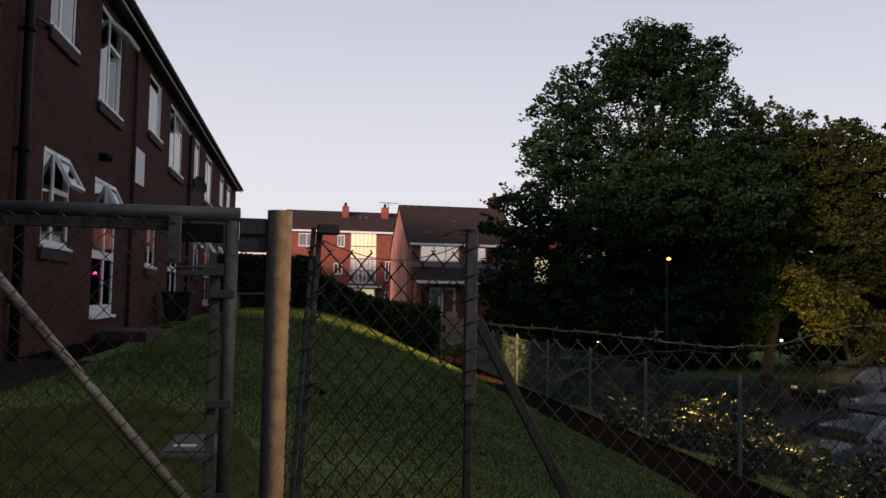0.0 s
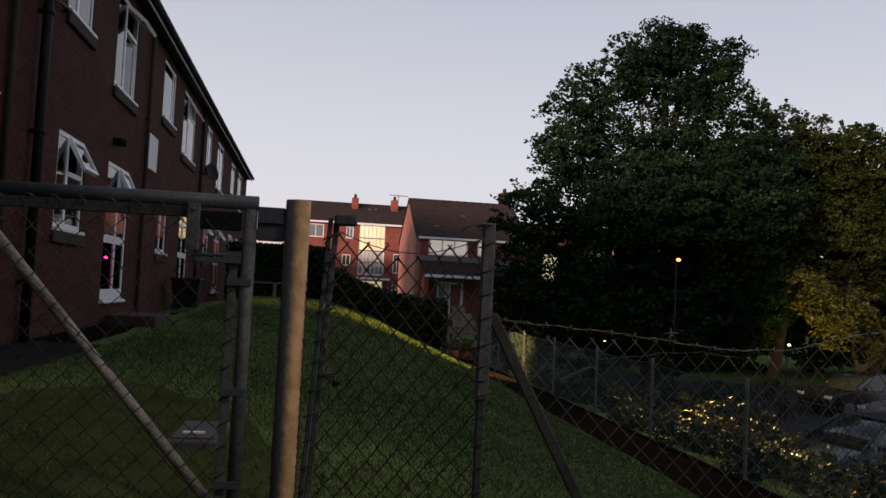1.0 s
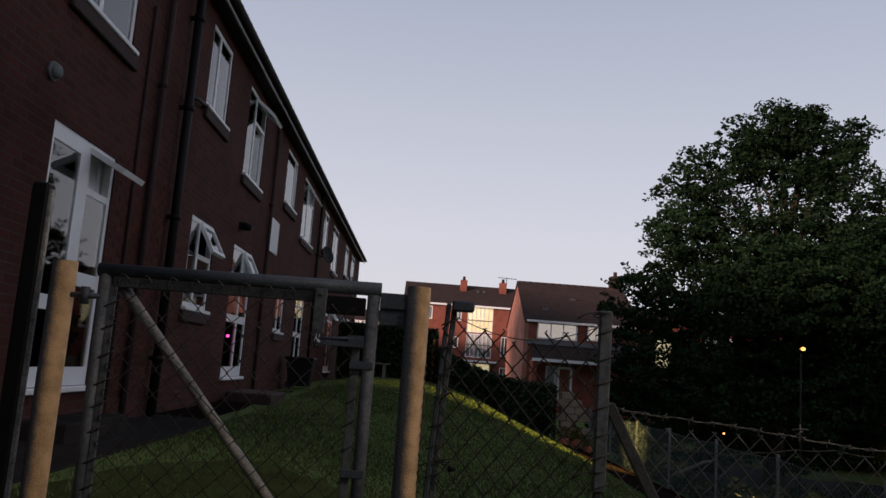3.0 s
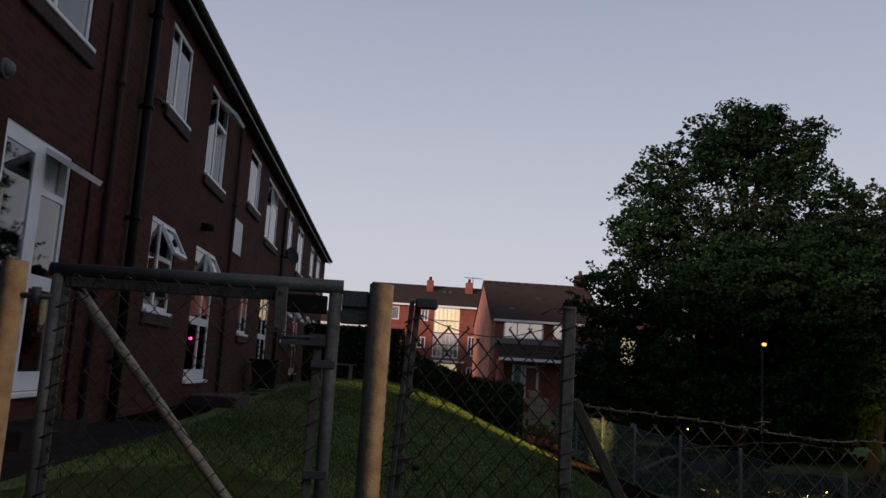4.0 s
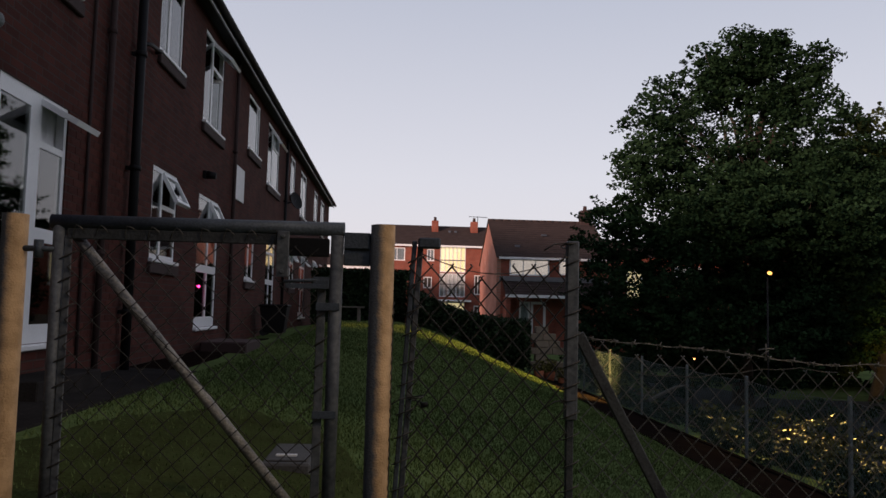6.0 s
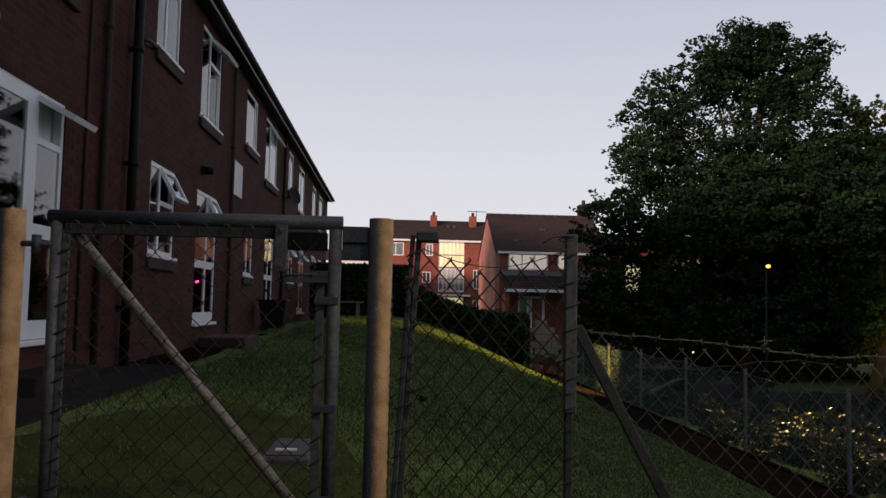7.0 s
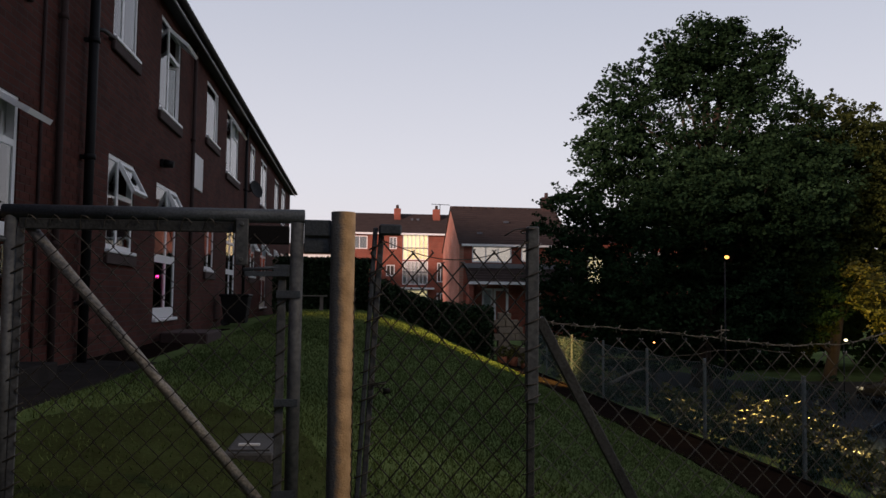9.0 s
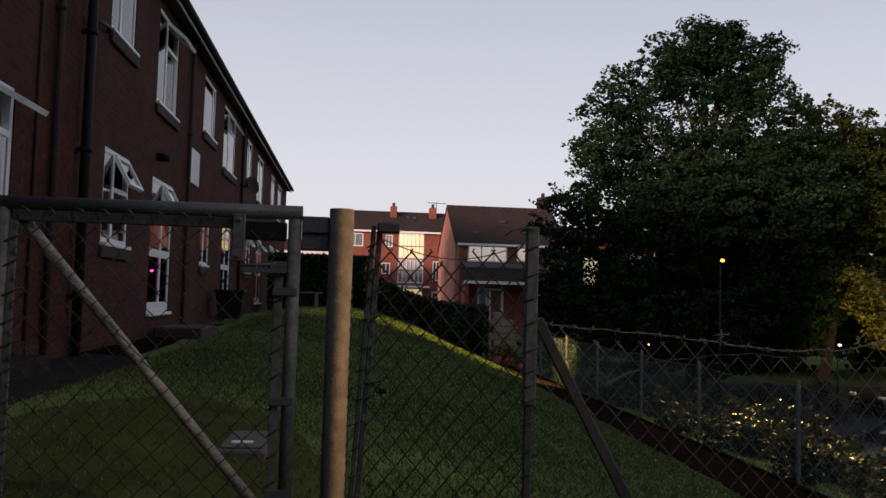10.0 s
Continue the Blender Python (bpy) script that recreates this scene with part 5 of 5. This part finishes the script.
dish = thing("satellite_dish", "dark round satellite dish on a wall bracket", "satellite dish")
bm = bm_new()
for k in range(5):
    r0, r1 = 0.045 * k, 0.045 * (k + 1)
    for a in range(20):
        t0, t1 = a * math.tau / 20, (a + 1) * math.tau / 20
        vv = [bm.verts.new((r * r * 0.7, r * math.cos(t), r * math.sin(t) * 1.1)) for r, t in ((r0, t0), (r1, t0), (r1, t1), (r0, t1))]
        bm.faces.new(vv) if k else bm.faces.new(vv[1:4] if False else (vv[0], vv[1], vv[2]))
bmesh.ops.remove_doubles(bm, verts=bm.verts[:], dist=0.0005)
bmesh.ops.solidify(bm, geom=bm.faces[:], thickness=0.012)
bm.transform(Matrix.Translation((W + 0.22, 22.6, 4.62)) @ Matrix.Rotation(radians(-35), 4, "Z") @ Matrix.Rotation(radians(-18), 4, "Y"))
part("reflector", bm, "black", dish)
part("bracket", tube(bm_new(), (W, 22.6, 4.55), (W + 0.22, 22.6, 4.62), 0.02, 8), "galv", dish)

led = thing("window_light", "small pink glowing light behind the patio door glass", "light")
bm = bm_new()
bmesh.ops.create_uvsphere(bm, u_segments=12, v_segments=8, radius=0.10)
bm.transform(Matrix.Translation((W - 0.055, 13.04, 1.98)) @ Matrix.Diagonal((0.25, 1.5, 0.5, 1)))
part("bulb", bm, "lamp_pink", led)
part("holder", tube(bm_new(), (W - 0.055, 13.04, 1.30), (W - 0.055, 13.04, 1.94), 0.006, 8), "black", led)

table = thing("picnic_table", "small weathered wooden picnic table at the top of the lawn", "table")
M["old_wood"] = node_mat("grey_weathered_wood", (0.16, 0.14, 0.12), 0.9, var=0.35, scale=4, fine=40, bump=0.5)
tz = height(-1.2, 24.2)
for k in range(4):
    part("plank", box(bm_new(), -1.75, -0.65, 23.9 + 0.16 * k, 24.04 + 0.16 * k, tz + 0.42, tz + 0.46), "old_wood", table)
for x in (-1.6, -0.8):
    part("leg", box(bm_new(), x - 0.04, x + 0.04, 23.95, 24.03, tz - 0.03, tz + 0.42), "old_wood", table)
    part("leg", box(bm_new(), x - 0.04, x + 0.04, 24.40, 24.48, tz - 0.03, tz + 0.42), "old_wood", table)

stone_wall = thing("garden_wall", "short tan block wall at the end of the hedge", "wall")
wr = random.Random(5)
zr = height(5.1, 26)
M["block"] = node_mat("tan_walling_block", (0.20, 0.165, 0.125), 0.95, var=0.35, scale=3, fine=40, bump=0.6)
for row in range(8):
    x = 4.62 + (0.2 if row % 2 else 0)
    while x < 5.85 - 0.1 * row:
        w = wr.uniform(0.36, 0.44)
        if not (row == 3 and 5.0 < x < 5.3):      # one block is missing
            part("stone", box(bm_new(), x, x + w - 0.012, 25.9 + wr.uniform(0, 0.02), 26.25, zr - 0.15 + 0.225 * row, zr + 0.065 + 0.225 * row), "block", stone_wall, bevel=0.012)
        x += w
M["terracotta"] = node_mat("terracotta", (0.35, 0.12, 0.06), 0.8)
for x, y, s in ((4.7, 24.6, 0.16), (5.05, 24.8, 0.2), (5.4, 24.5, 0.15)):
    z = height(x, y)
    pot = thing("plant_pot", "terracotta pot with a small leafy plant", "plant pot", "pots at the hedge end")
    part("pot", tube(bm_new(), (x, y, z - 0.02), (x, y, z + s * 1.5), s * 0.7, 14, s), "terracotta", pot)
    o = new("plant", leaf_mesh("plant", clumps([(x, y, z + s * 2.2, s * 1.2)], int(x * 10), 700, 26, 0.07), 0.07, "leaf_bush", 3))
    tagged(o, "small dark green leaves", kind="stuff")
    o.parent = pot

branch = whole("fallen_branch", chain(bm_new(), [(6.1, 18.5, height(6.1, 18.5) + 0.35), (6.4, 18.7, height(6.4, 18.7) + 0.5), (6.8, 18.6, height(6.8, 18.6) + 0.8), (7.1, 18.8, height(7.1, 18.8) + 0.9)], [0.05, 0.045, 0.035, 0.02], 7), "stone", "pale broken branch caught in the scrub", "branch")


# ---- grass blades on the bank ----
def grass(count, x0, x1, y0, y1, size, seed):
    g = np.random.default_rng(seed)
    xs = g.uniform(x0, x1, count)
    ys = y0 + (y1 - y0) * g.random(count) ** 1.5
    keep = (xs < 4.75 + 0.2 * np.sin(ys * 2)) & ~((xs > -0.52) & (xs < -0.20) & (ys > 4.75) & (ys < 5.47)) & ((xs > -1.98) | (ys < 3.6)) & (g.random(count) < 0.3 + 0.7 * np.clip((xs + 0.5) / 0.7, 0, 1) + 0.7 * np.clip((ys - 5.6) / 1.6, 0, 1))
    xs, ys = xs[keep], ys[keep]
    zs = np.array([height(a, b) for a, b in zip(xs, ys)])
    n = len(xs)
    a = g.uniform(0, math.tau, n)
    h = size * g.uniform(0.5, 1.4, n)
    lean = g.normal(size=(n, 2)) * 0.5
    w = 0.0035 + 0.0005 * ys
    p = np.stack([xs, ys, zs], 1)
    side = np.stack([np.cos(a) * w, np.sin(a) * w, np.zeros(n)], 1)
    tip = np.stack([lean[:, 0] * h, lean[:, 1] * h, h], 1)
    co = np.stack([p - side, p + side, p + tip], 1).reshape(-1, 3)
    me = bpy.data.meshes.new("grass")
    me.from_pydata(co.tolist(), [], np.arange(3 * n).reshape(-1, 3).tolist())
    me.materials.append(M["blade"])
    return tagged(new("grass", me), "short dark green mown grass blades on the bank", "grass", kind="stuff")


grass(170000, -2.0, 4.9, 3.0, 25.2, 0.032, 41)


# ---- nearest bricks of the block, each laid by itself ----
def brick_piece_mat():
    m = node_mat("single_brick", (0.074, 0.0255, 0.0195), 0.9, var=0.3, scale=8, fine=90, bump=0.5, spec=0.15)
    n, l = m.node_tree.nodes, m.node_tree.links
    b = n["Principled BSDF"]
    info, rp, mx = n.new("ShaderNodeObjectInfo"), n.new("ShaderNodeValToRGB"), n.new("ShaderNodeMix")
    rp.color_ramp.elements[0].color, rp.color_ramp.elements[1].color = (0.72, 0.72, 0.73, 1), (1.2, 1.18, 1.15, 1)
    l.new(info.outputs["Random"], rp.inputs[0])
    mx.data_type, mx.blend_type = "RGBA", "MULTIPLY"
    mx.inputs["Factor"].default_value = 1.0
    l.new(b.inputs["Base Color"].links[0].from_socket, mx.inputs["A"])
    l.new(rp.outputs[0], mx.inputs["B"])
    l.new(mx.outputs["Result"], b.inputs["Base Color"])
    return m


M["brick_piece"] = brick_piece_mat()
wall_obj = bpy.data.objects["wall_east"]
stretcher = mesh_of("brick", box(bm_new(), 0.001, 0.0035, 0.004, 0.221, 0.004, 0.071), "brick_piece", 0.001)
for row in range(16, 48):
    z = row * 0.075
    y = 7.74 + (0.1125 if row % 2 else 0.0)
    while y < 9.85:
        o = new("brick", stretcher)
        o.parent, o.location = wall_obj, (W, y, z)
        y += 0.225
